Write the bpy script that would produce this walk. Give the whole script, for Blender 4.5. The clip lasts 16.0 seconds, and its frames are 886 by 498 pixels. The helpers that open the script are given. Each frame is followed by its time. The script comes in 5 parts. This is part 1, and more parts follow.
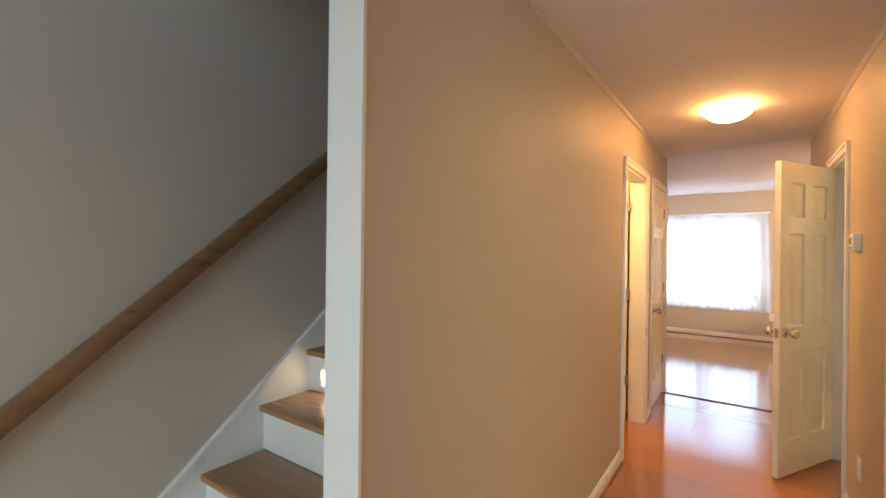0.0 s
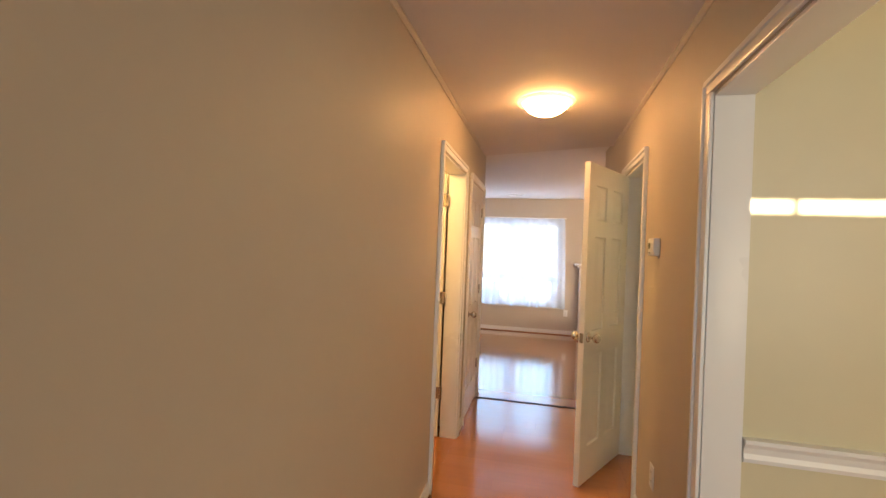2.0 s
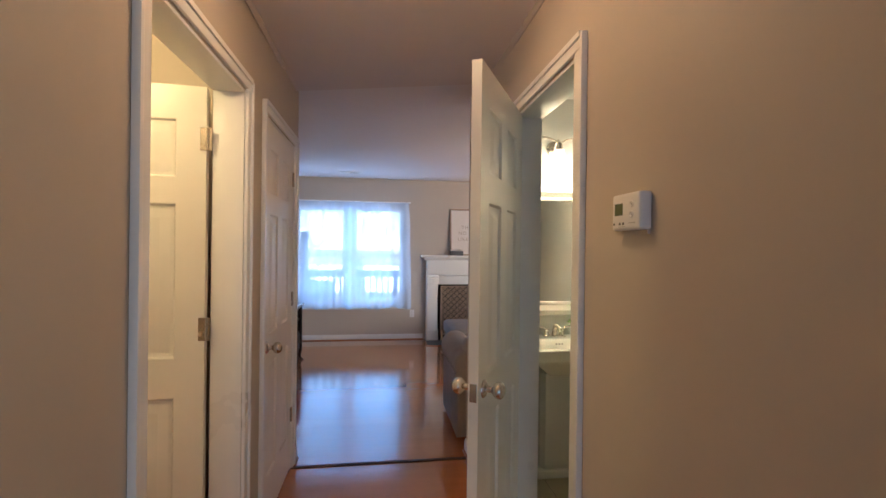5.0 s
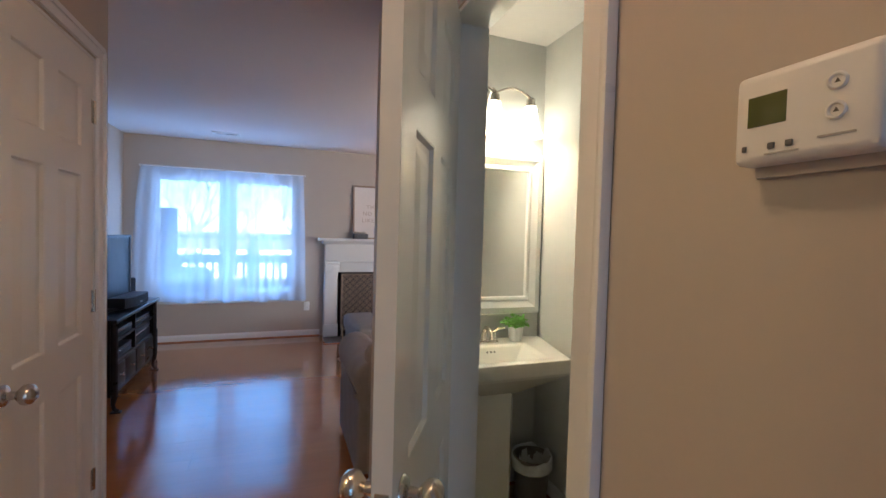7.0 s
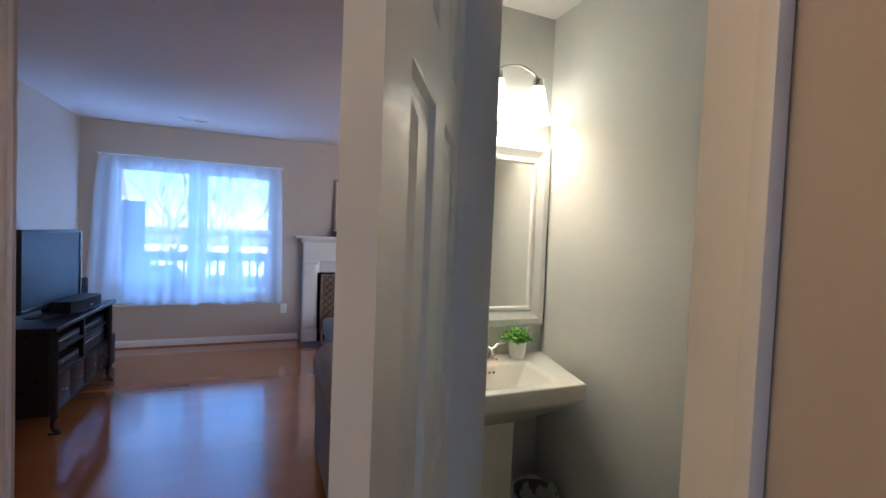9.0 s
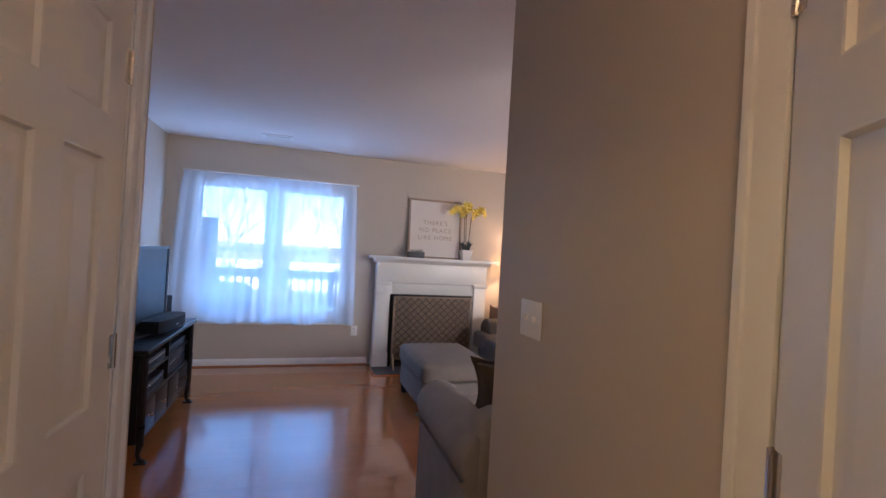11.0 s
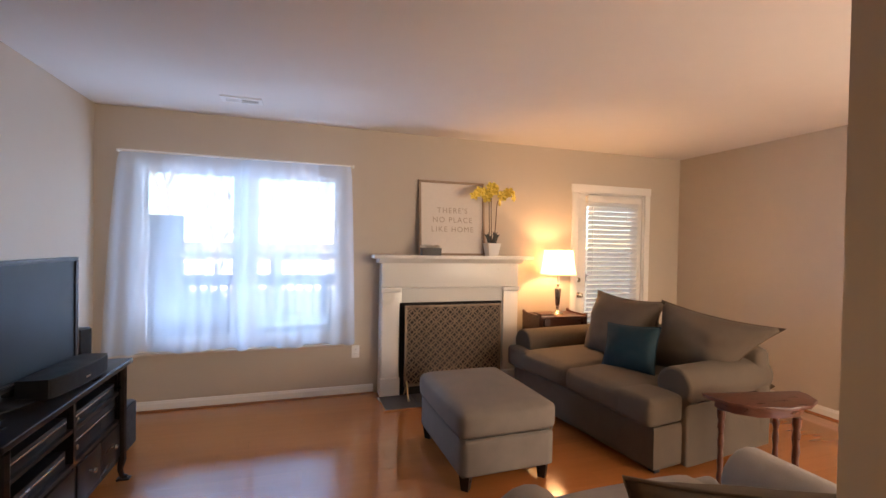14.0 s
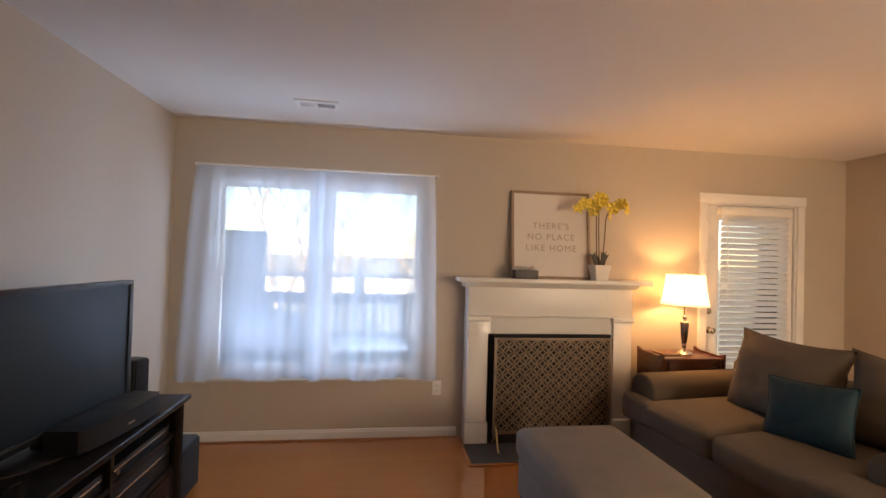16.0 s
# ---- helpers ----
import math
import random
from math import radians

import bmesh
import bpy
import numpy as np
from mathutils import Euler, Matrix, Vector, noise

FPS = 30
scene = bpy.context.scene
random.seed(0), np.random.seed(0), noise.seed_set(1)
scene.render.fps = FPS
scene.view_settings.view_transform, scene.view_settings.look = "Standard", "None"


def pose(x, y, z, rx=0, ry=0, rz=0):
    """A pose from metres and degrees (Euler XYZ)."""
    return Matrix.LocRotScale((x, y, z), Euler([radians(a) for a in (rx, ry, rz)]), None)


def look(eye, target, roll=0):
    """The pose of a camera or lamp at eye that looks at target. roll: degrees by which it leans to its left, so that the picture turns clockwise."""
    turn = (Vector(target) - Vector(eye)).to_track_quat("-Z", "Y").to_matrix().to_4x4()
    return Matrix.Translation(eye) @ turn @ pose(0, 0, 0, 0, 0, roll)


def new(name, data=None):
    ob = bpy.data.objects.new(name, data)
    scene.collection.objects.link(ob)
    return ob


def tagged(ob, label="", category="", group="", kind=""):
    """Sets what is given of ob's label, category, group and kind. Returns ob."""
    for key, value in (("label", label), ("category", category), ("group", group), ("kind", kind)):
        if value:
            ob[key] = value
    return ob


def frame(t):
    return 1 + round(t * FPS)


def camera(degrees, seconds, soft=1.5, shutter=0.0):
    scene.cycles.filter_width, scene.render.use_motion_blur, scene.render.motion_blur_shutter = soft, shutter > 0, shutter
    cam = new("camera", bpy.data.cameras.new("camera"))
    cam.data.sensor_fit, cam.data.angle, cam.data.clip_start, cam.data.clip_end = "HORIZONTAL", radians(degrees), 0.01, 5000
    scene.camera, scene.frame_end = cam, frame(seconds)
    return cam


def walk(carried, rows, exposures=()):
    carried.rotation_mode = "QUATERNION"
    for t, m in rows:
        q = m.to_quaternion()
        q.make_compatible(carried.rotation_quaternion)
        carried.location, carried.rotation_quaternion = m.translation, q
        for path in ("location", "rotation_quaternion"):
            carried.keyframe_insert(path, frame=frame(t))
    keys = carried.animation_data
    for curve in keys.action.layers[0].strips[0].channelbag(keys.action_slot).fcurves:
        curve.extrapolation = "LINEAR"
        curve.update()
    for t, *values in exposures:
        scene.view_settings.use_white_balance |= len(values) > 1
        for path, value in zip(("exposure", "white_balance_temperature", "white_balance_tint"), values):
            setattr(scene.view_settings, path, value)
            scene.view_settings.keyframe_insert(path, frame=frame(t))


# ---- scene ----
cam = camera(91.0, 16.0)
PATH = [
    (0, (0.706, 1.402, 1.444), (-0.442, 3.04, 1.443), 0.7),
    (0.5, (0.669, 1.542, 1.442), (-0.274, 3.305, 1.429), 1.7),
    (1, (0.633, 1.677, 1.448), (-0.132, 3.525, 1.444), 2.7),
    (1.5, (0.626, 1.844, 1.442), (0.022, 3.751, 1.449), 2.9),
    (2, (0.611, 2.059, 1.445), (0.16, 4.008, 1.45), 2.3),
    (2.5, (0.594, 2.278, 1.432), (0.286, 4.254, 1.444), 2.0),
    (3, (0.547, 2.543, 1.436), (0.362, 4.535, 1.446), 1.8),
    (3.5, (0.534, 2.772, 1.43), (0.464, 4.771, 1.441), 1.5),
    (4, (0.544, 3.037, 1.432), (0.569, 5.037, 1.438), 1.4),
    (4.2, (0.53, 3.127, 1.429), (0.611, 5.125, 1.435), 1.4),
    (6.5, (0.663, 4.095, 1.383), (1.252, 6.005, 1.33), 0.5),
    (7, (0.702, 4.225, 1.379), (1.4, 6.098, 1.316), 1.6),
    (7.5, (0.771, 4.342, 1.363), (1.537, 6.188, 1.288), 1.4),
    (8, (0.835, 4.424, 1.379), (1.604, 6.266, 1.256), 0.2),
    (8.5, (0.839, 4.48, 1.385), (1.615, 6.319, 1.262), 0.6),
    (9, (0.789, 4.543, 1.384), (1.551, 6.391, 1.317), 2.3),
    (9.5, (0.692, 4.617, 1.389), (1.415, 6.482, 1.38), 3.8),
    (10, (0.591, 4.705, 1.39), (1.256, 6.591, 1.424), 4.9),
    (12.3, (0.456, 5.501, 1.401), (0.954, 7.438, 1.37), 1.2),
    (12.5, (0.459, 5.58, 1.406), (0.96, 7.516, 1.368), 1.0),
    (13, (0.519, 5.793, 1.393), (0.995, 7.735, 1.345), 0.7),
    (13.5, (0.512, 5.983, 1.426), (1.059, 7.907, 1.377), 1.4),
    (14, (0.553, 6.131, 1.413), (1.167, 8.035, 1.387), 1.1),
    (14.5, (0.594, 6.323, 1.44), (1.228, 8.219, 1.394), 0.4),
    (15, (0.61, 6.482, 1.418), (1.19, 8.396, 1.409), 0.4),
    (15.5, (0.589, 6.626, 1.47), (1.05, 8.573, 1.475), 1.6),
    (16, (0.584, 6.701, 1.458), (0.848, 8.683, 1.491), 1.7),
]
EXPOSURES = [(0, 2.78, 7900, 11), (1.5, 2.62, 7600, 10), (3.5, 2.04, 6000, 5), (6.5, 1.68, 4700, 5), (8, 1.55, 4650, 5), (9, 1.43, 4450, 7), (10, 1.40, 4400, 9), (12.5, 1.88, 5950, 9), (13.5, 1.84, 6300, 10), (14.5, 1.76, 7000, 10), (15, 1.74, 7400, 10), (16, 1.48, 7400, 10)]
walk(cam, [(t, look(eye, target, roll)) for t, eye, target, roll in PATH], EXPOSURES)


# ---- world and lights ----
SUN_EL, SUN_AZ = 13.0, 180.0
world = bpy.data.worlds.new("world")
scene.world = world
world.use_nodes = True
wn = world.node_tree
sky = wn.nodes.new("ShaderNodeTexSky")
sky.sky_type = "NISHITA"
sky.sun_disc = False
sky.dust_density, sky.ozone_density = 0.2, 3.0
sky.sun_elevation, sky.sun_rotation = radians(SUN_EL), radians(SUN_AZ)
wn.nodes["Background"].inputs["Strength"].default_value = 0.15
wn.links.new(sky.outputs[0], wn.nodes["Background"].inputs[0])

sun = new("sun", bpy.data.lights.new("sun", "SUN"))
sun.data.energy, sun.data.angle, sun.data.color = 5.0, radians(0.5), (1.0, 0.86, 0.66)
sun.matrix_world = look((0, 0, 0), (0, math.cos(radians(SUN_EL)), -math.sin(radians(SUN_EL))))


def lamp(name, at, watts, colour, radius):
    ob = new(name, bpy.data.lights.new(name, "POINT"))
    ob.location = at
    ob.data.energy, ob.data.color, ob.data.shadow_soft_size = watts, colour, radius
    return ob


def daylight(name, at, target, w, h, watts, colour):
    ob = new(name, bpy.data.lights.new(name, "AREA"))
    ob.matrix_world = look(at, target)
    ob.data.shape, ob.data.size, ob.data.size_y = "RECTANGLE", w, h
    ob.data.energy, ob.data.color = watts, colour
    return ob


WARM = (1.0, 0.60, 0.30)
lamp("table_lamp_bulb", (3.01, 9.95, 1.24), 7.2, (1.0, 0.52, 0.22), 0.035)
lamp("closet_bulb", (-0.6, 4.7, 2.2), 5.0, (1.0, 0.66, 0.26), 0.05)
# sky light falling through the big window
daylight("window_daylight_east", (1.62, 10.85, 1.35), (-0.3, 9.0, 1.0), 0.9, 1.7, 46, (0.43, 0.62, 1.0))
daylight("window_daylight_west", (-1.62, 10.85, 1.35), (0.4, 9.0, 1.0), 0.9, 1.7, 46, (0.43, 0.62, 1.0))
daylight("balcony_bounce", (0.08, 10.62, 0.02), (0.08, 8.4, 2.45), 1.6, 0.4, 24, (0.52, 0.66, 1.0))
# area lamps inside the entry and dining walls, standing in for unseen windows
daylight("entry_daylight", (0.1, -0.50, 0.85), (-0.5, 2, 0.35), 1.6, 1.4, 8.5, (0.55, 0.78, 1.0))
daylight("dining_daylight", (2.6, 1.06, 1.5), (2.6, 3, 1.4), 1.6, 1.3, 5.0, (1.0, 0.90, 0.76))
# fill lamps added to brighten the living room's ceiling and near wall
daylight("ceiling_fill", (3.7, 4.65, 1.45), (1.0, 7.0, 2.3), 1.2, 1.0, 38, (1.0, 0.77, 0.58))
daylight("side_fill", (4.79, 5.8, 1.1), (0.2, 7.0, 1.9), 1.6, 1.7, 14, (1.0, 0.80, 0.63))

# ---- materials ----


def mat(name, base, rough=0.6, metal=0.0, var=0.06, scale=6.0, bump=0.0, bscale=60.0, stretch=(1, 1, 1), coat=0.0, per_piece=0.0, fine=None):
    """A painted, wooden or metal surface: base colour varied at two scales, with fine relief."""
    m = bpy.data.materials.new(name)
    m.use_nodes = True
    nt = m.node_tree
    b = nt.nodes["Principled BSDF"]
    tc = nt.nodes.new("ShaderNodeTexCoord")
    mp = nt.nodes.new("ShaderNodeMapping")
    mp.inputs["Scale"].default_value = stretch
    nt.links.new(tc.outputs["Object"], mp.inputs[0])
    n1 = nt.nodes.new("ShaderNodeTexNoise")
    n1.inputs["Scale"].default_value, n1.inputs["Detail"].default_value = scale, 4
    n2 = nt.nodes.new("ShaderNodeTexNoise")
    n2.inputs["Scale"].default_value, n2.inputs["Detail"].default_value = fine or scale * 9, 3
    add = nt.nodes.new("ShaderNodeMath")
    add.operation = "MULTIPLY_ADD"
    add.inputs[1].default_value = 0.5
    nt.links.new(mp.outputs[0], n1.inputs["Vector"])
    nt.links.new(mp.outputs[0], n2.inputs["Vector"])
    nt.links.new(n2.outputs[0], add.inputs[0])
    nt.links.new(n1.outputs[0], add.inputs[2])
    val = add.outputs[0]
    if per_piece:
        info = nt.nodes.new("ShaderNodeObjectInfo")
        pp = nt.nodes.new("ShaderNodeMath")
        pp.operation = "MULTIPLY_ADD"
        pp.inputs[1].default_value = per_piece
        nt.links.new(info.outputs["Random"], pp.inputs[0])
        nt.links.new(val, pp.inputs[2])
        val = pp.outputs[0]
    rng = nt.nodes.new("ShaderNodeMapRange")
    rng.inputs["From Min"].default_value, rng.inputs["From Max"].default_value = 0.45, 1.05 + per_piece
    rng.inputs["To Min"].default_value, rng.inputs["To Max"].default_value = 1 - var, 1 + var
    nt.links.new(val, rng.inputs[0])
    mul = nt.nodes.new("ShaderNodeVectorMath")
    mul.operation = "SCALE"
    mul.inputs[0].default_value = base
    nt.links.new(rng.outputs[0], mul.inputs["Scale"])
    nt.links.new(mul.outputs[0], b.inputs["Base Color"])
    b.inputs["Metallic"].default_value = metal
    r2 = nt.nodes.new("ShaderNodeMapRange")
    r2.inputs["From Min"].default_value, r2.inputs["From Max"].default_value = 0.3, 0.7
    r2.inputs["To Min"].default_value, r2.inputs["To Max"].default_value = rough * 0.88, min(1, rough * 1.12)
    nt.links.new(n1.outputs[0], r2.inputs[0])
    nt.links.new(r2.outputs[0], b.inputs["Roughness"])
    b.inputs["Coat Weight"].default_value = coat
    if bump:
        n3 = nt.nodes.new("ShaderNodeTexNoise")
        n3.inputs["Scale"].default_value, n3.inputs["Detail"].default_value = bscale, 3
        nt.links.new(mp.outputs[0], n3.inputs["Vector"])
        bp = nt.nodes.new("ShaderNodeBump")
        bp.inputs["Strength"].default_value, bp.inputs["Distance"].default_value = bump, 0.004
        nt.links.new(n3.outputs[0], bp.inputs["Height"])
        nt.links.new(bp.outputs[0], b.inputs["Normal"])
    return m


def glow(name, colour, strength):
    m = bpy.data.materials.new(name)
    m.use_nodes = True
    b = m.node_tree.nodes["Principled BSDF"]
    b.inputs["Base Color"].default_value = (*colour, 1)
    b.inputs["Emission Color"].default_value = (*colour, 1)
    b.inputs["Emission Strength"].default_value = strength
    return m


def glass(name, tint=(1, 1, 1), rough=0.0):
    m = bpy.data.materials.new(name)
    m.use_nodes = True
    nt = m.node_tree
    nt.nodes.remove(nt.nodes["Principled BSDF"])
    tr, gl, mix, fr = [nt.nodes.new(k) for k in ("ShaderNodeBsdfTransparent", "ShaderNodeBsdfGlossy", "ShaderNodeMixShader", "ShaderNodeFresnel")]
    tr.inputs[0].default_value = (*tint, 1)
    gl.inputs["Roughness"].default_value = rough
    fr.inputs[0].default_value = 1.45
    nt.links.new(fr.outputs[0], mix.inputs[0])
    nt.links.new(tr.outputs[0], mix.inputs[1])
    nt.links.new(gl.outputs[0], mix.inputs[2])
    nt.links.new(mix.outputs[0], nt.nodes["Material Output"].inputs[0])
    return m


def sheer(name, colour, open_part, through_part):
    """Thin cloth: partly open weave, partly lit through, partly plain."""
    m = bpy.data.materials.new(name)
    m.use_nodes = True
    nt = m.node_tree
    nt.nodes.remove(nt.nodes["Principled BSDF"])
    tr, tl, df, m1, m2 = [nt.nodes.new(k) for k in ("ShaderNodeBsdfTransparent", "ShaderNodeBsdfTranslucent", "ShaderNodeBsdfDiffuse", "ShaderNodeMixShader", "ShaderNodeMixShader")]
    tl.inputs[0].default_value = df.inputs[0].default_value = (*colour, 1)
    m1.inputs[0].default_value = through_part
    m2.inputs[0].default_value = 1 - open_part
    nt.links.new(df.outputs[0], m1.inputs[1])
    nt.links.new(tl.outputs[0], m1.inputs[2])
    nt.links.new(tr.outputs[0], m2.inputs[1])
    nt.links.new(m1.outputs[0], m2.inputs[2])
    nt.links.new(m2.outputs[0], nt.nodes["Material Output"].inputs[0])
    return m


WALL = mat("wall_paint", (0.52, 0.455, 0.375), 0.55, var=0.02, scale=1.3, bump=0.035, bscale=260)
DINING_WALL = mat("dining_wall_paint", (0.64, 0.58, 0.40), 0.35, var=0.02, scale=1.3, bump=0.1, bscale=220)
BATH_WALL = mat("bath_wall_paint", (0.60, 0.60, 0.57), 0.75, var=0.02, scale=1.5, bump=0.1, bscale=220)
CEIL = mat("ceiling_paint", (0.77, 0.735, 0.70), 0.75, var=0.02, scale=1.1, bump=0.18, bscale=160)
# Ceiling white darkened so that the hall's shade is in the colour.
HALLCEIL = mat("hall_ceiling_shaded", (0.70, 0.63, 0.57), 0.75, var=0.02, scale=1.1, bump=0.18, bscale=160)
WHITE = mat("white_trim_paint", (0.80, 0.79, 0.76), 0.30, var=0.008, scale=2, bump=0.02, bscale=90)
DOORW = mat("white_door_paint", (0.80, 0.77, 0.69), 0.32, var=0.010, scale=2, bump=0.03, bscale=120, stretch=(1, 1, 0.2))
PLANK = mat("floor_plank_wood", (0.43, 0.155, 0.044), 0.13, var=0.12, scale=5, bump=0.008, bscale=40, stretch=(0.35, 5, 1), coat=1.0, per_piece=0.5)
PLANK.node_tree.nodes["Principled BSDF"].inputs["Specular IOR Level"].default_value = 0.7
PLANK.node_tree.nodes["Principled BSDF"].inputs["Coat Roughness"].default_value = 0.09
SUB = mat("dark_joint", (0.09, 0.04, 0.018), 0.7)
OAK = mat("stair_oak", (0.42, 0.21, 0.085), 0.25, var=0.25, scale=5, stretch=(0.4, 6, 1), bump=0.05, bscale=50)
RAILWOOD = mat("handrail_oak", (0.20, 0.10, 0.045), 0.3, var=0.3, scale=6, stretch=(6, 0.4, 6), bump=0.05, bscale=50)
NICKEL = mat("brushed_nickel", (0.62, 0.58, 0.52), 0.25, metal=1.0, var=0.05, scale=20)
DARKWOOD = mat("espresso_wood", (0.014, 0.010, 0.009), 0.30, var=0.3, scale=6, stretch=(4, 0.5, 4), bump=0.06, bscale=60)
DARKWOOD.node_tree.nodes["Principled BSDF"].inputs["Specular IOR Level"].default_value = 0.25
BLACK = mat("black_plastic", (0.012, 0.012, 0.014), 0.38, var=0.1, scale=12)
SPKCLOTH = mat("speaker_cloth", (0.014, 0.014, 0.016), 0.85, var=0.2, scale=40, bump=0.3, bscale=500)
# Bluish base colour stands in for the room's reflection in the screen.
SCREEN = mat("screen_glass", (0.014, 0.022, 0.030), 0.36, var=0.0)
SCREEN.node_tree.nodes["Principled BSDF"].inputs["Specular IOR Level"].default_value = 0.25
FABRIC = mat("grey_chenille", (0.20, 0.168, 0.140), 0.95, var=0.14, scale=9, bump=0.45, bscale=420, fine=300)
# Paler copy of the grey chenille; hall light on the armchair is painted in.
ARMFAB = mat("lit_grey_chenille", (0.32, 0.28, 0.245), 0.95, var=0.14, scale=9, bump=0.45, bscale=420, fine=300)
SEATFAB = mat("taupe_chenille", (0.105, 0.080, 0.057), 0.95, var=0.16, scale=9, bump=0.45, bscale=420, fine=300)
BROWNFAB = mat("brown_cushion_cloth", (0.135, 0.098, 0.066), 0.95, var=0.16, scale=9, bump=0.4, bscale=380, fine=300)
TEAL = mat("teal_velvet", (0.002, 0.024, 0.036), 0.8, var=0.25, scale=12, bump=0.35, bscale=260)
MAHOGANY = mat("mahogany", (0.085, 0.028, 0.016), 0.3, var=0.3, scale=7, stretch=(1, 5, 5), bump=0.05, bscale=60)
SLATE = mat("slate_tile", (0.055, 0.055, 0.06), 0.45, var=0.25, scale=9, bump=0.3, bscale=30)
# Near-black of the firebox surround; in the vent it stands in for shade.
NEARBLACK = mat("near_black", (0.008, 0.008, 0.008), 0.9, var=0.2)
BRONZE = mat("aged_bronze", (0.24, 0.175, 0.125), 0.5, metal=0.4, var=0.25, scale=14)
BRASS = mat("polished_brass", (0.50, 0.37, 0.20), 0.32, metal=1.0, var=0.05)
PORCELAIN = mat("white_porcelain", (0.80, 0.78, 0.70), 0.12, var=0.02)
LINER = mat("bin_liner", (0.70, 0.70, 0.68), 0.4, var=0.15, scale=30, bump=0.6, bscale=60)
STEELBIN = mat("bin_steel", (0.26, 0.25, 0.24), 0.35, metal=0.6, var=0.12)
LEAF = mat("leaf_green", (0.22, 0.44, 0.055), 0.45, var=0.4, scale=50)
YELLOW = mat("orchid_yellow", (0.86, 0.69, 0.12), 0.5, var=0.25, scale=40)
STEM = mat("brown_stem", (0.07, 0.035, 0.02), 0.6, var=0.3, scale=30)
DARKLEAF = mat("dark_orchid_leaf", (0.012, 0.014, 0.012), 0.5, var=0.3, scale=20)
CERAMIC = mat("white_ceramic", (0.80, 0.78, 0.74), 0.3, var=0.03)
CANVAS = mat("sign_canvas", (0.74, 0.69, 0.64), 0.8, var=0.03, scale=30, bump=0.2, bscale=500)
GREYWOOD = mat("weathered_frame_wood", (0.33, 0.24, 0.17), 0.6, var=0.25, scale=8, stretch=(5, 5, 0.5))
LETTER = mat("sign_lettering", (0.45, 0.37, 0.30), 0.7, var=0.1)
PLASTIC = mat("white_plastic", (0.80, 0.79, 0.76), 0.35, var=0.02)
LCD = mat("lcd_olive", (0.10, 0.11, 0.03), 0.15, var=0.05)
# Dark print colour; on slots and holes it is painted-in shade.
DARKMARK = mat("dark_marks_and_holes", (0.12, 0.11, 0.10), 0.6)
VINYL = mat("bath_vinyl_tile", (0.52, 0.45, 0.30), 0.35, var=0.08, scale=5)
MIRROR = mat("mirror_silver", (0.85, 0.86, 0.85), 0.02, metal=1.0, var=0.01)
PANE = glass("window_glass")
CURTAIN = sheer("sheer_curtain", (0.73, 0.80, 0.88), 0.48, 0.48)
SHADE = sheer("lamp_shade_cloth", (0.92, 0.89, 0.83), 0.0, 0.70)
BLIND = sheer("blind_vinyl", (0.88, 0.88, 0.88), 0.0, 0.4)
DECK = mat("weathered_deck", (0.36, 0.36, 0.37), 0.8, var=0.2, scale=4, stretch=(5, 0.5, 5))
# Railing colour darkened to read as backlit despite the strong outside lamps.
RAILPAINT = mat("railing_darkened", (0.10, 0.10, 0.115), 0.7, var=0.15)
# Lawn and bark colours are lightened to stand in for outdoor glare.
GRASS = mat("winter_lawn_lightened", (0.36, 0.34, 0.24), 0.95, var=0.4, scale=0.4, fine=6)
BARK = mat("tree_bark", (0.34, 0.30, 0.27), 0.9, var=0.3, scale=10)
# Grey-blue pane colour takes the place of reflected sky.
FARGLASS = mat("house_glass_sky_grey", (0.30, 0.33, 0.37), 0.2, var=0.05)
SIDING = mat("pale_siding", (0.74, 0.74, 0.74), 0.7, var=0.05, stretch=(1, 1, 8))
ROOFM = mat("roof_shingle", (0.26, 0.26, 0.26), 0.9, var=0.2, scale=8)
# Screen and grill cover colours carry backlit shade, darker than the material.
SCREENWOOD = mat("screen_boards_darkened", (0.13, 0.12, 0.12), 0.8, var=0.2, scale=4, stretch=(5, 5, 0.5))
GRILLCOVER = mat("grey_vinyl_cover", (0.07, 0.072, 0.08), 0.6, var=0.2, scale=5)
SOAP = mat("yellow_soap", (0.62, 0.55, 0.16), 0.15, var=0.03)
SILVERTRIM = mat("bright_silver_trim", (0.75, 0.75, 0.76), 0.25, metal=1.0, var=0.05)
SILVERDK = mat("mercury_silver", (0.42, 0.40, 0.38), 0.22, metal=1.0, var=0.15, scale=25)
GREYPL = mat("grey_plastic", (0.45, 0.43, 0.40), 0.5)
RIMGLASS = sheer("frosted_rim", (0.9, 0.86, 0.8), 0.2, 0.7)
HALLGLASS = glow("hall_light_glass", (1.0, 0.55, 0.235), 9.4)
BATHGLASS = glow("bath_light_glass", (1.0, 0.75, 0.43), 3.0)
BATHBULB = glow("bath_bulb", (1.0, 0.75, 0.43), 62.0)

# ---- mesh helpers ----


def box(bm, x0, x1, y0, y1, z0, z1, m=None):
    v = [bm.verts.new(p) for p in ((x0, y0, z0), (x1, y0, z0), (x1, y1, z0), (x0, y1, z0), (x0, y0, z1), (x1, y0, z1), (x1, y1, z1), (x0, y1, z1))]
    if m is not None:
        for w in v:
            w.co = m @ w.co
    for f in ((0, 3, 2, 1), (4, 5, 6, 7), (0, 1, 5, 4), (1, 2, 6, 5), (2, 3, 7, 6), (3, 0, 4, 7)):
        bm.faces.new([v[i] for i in f])
    return v


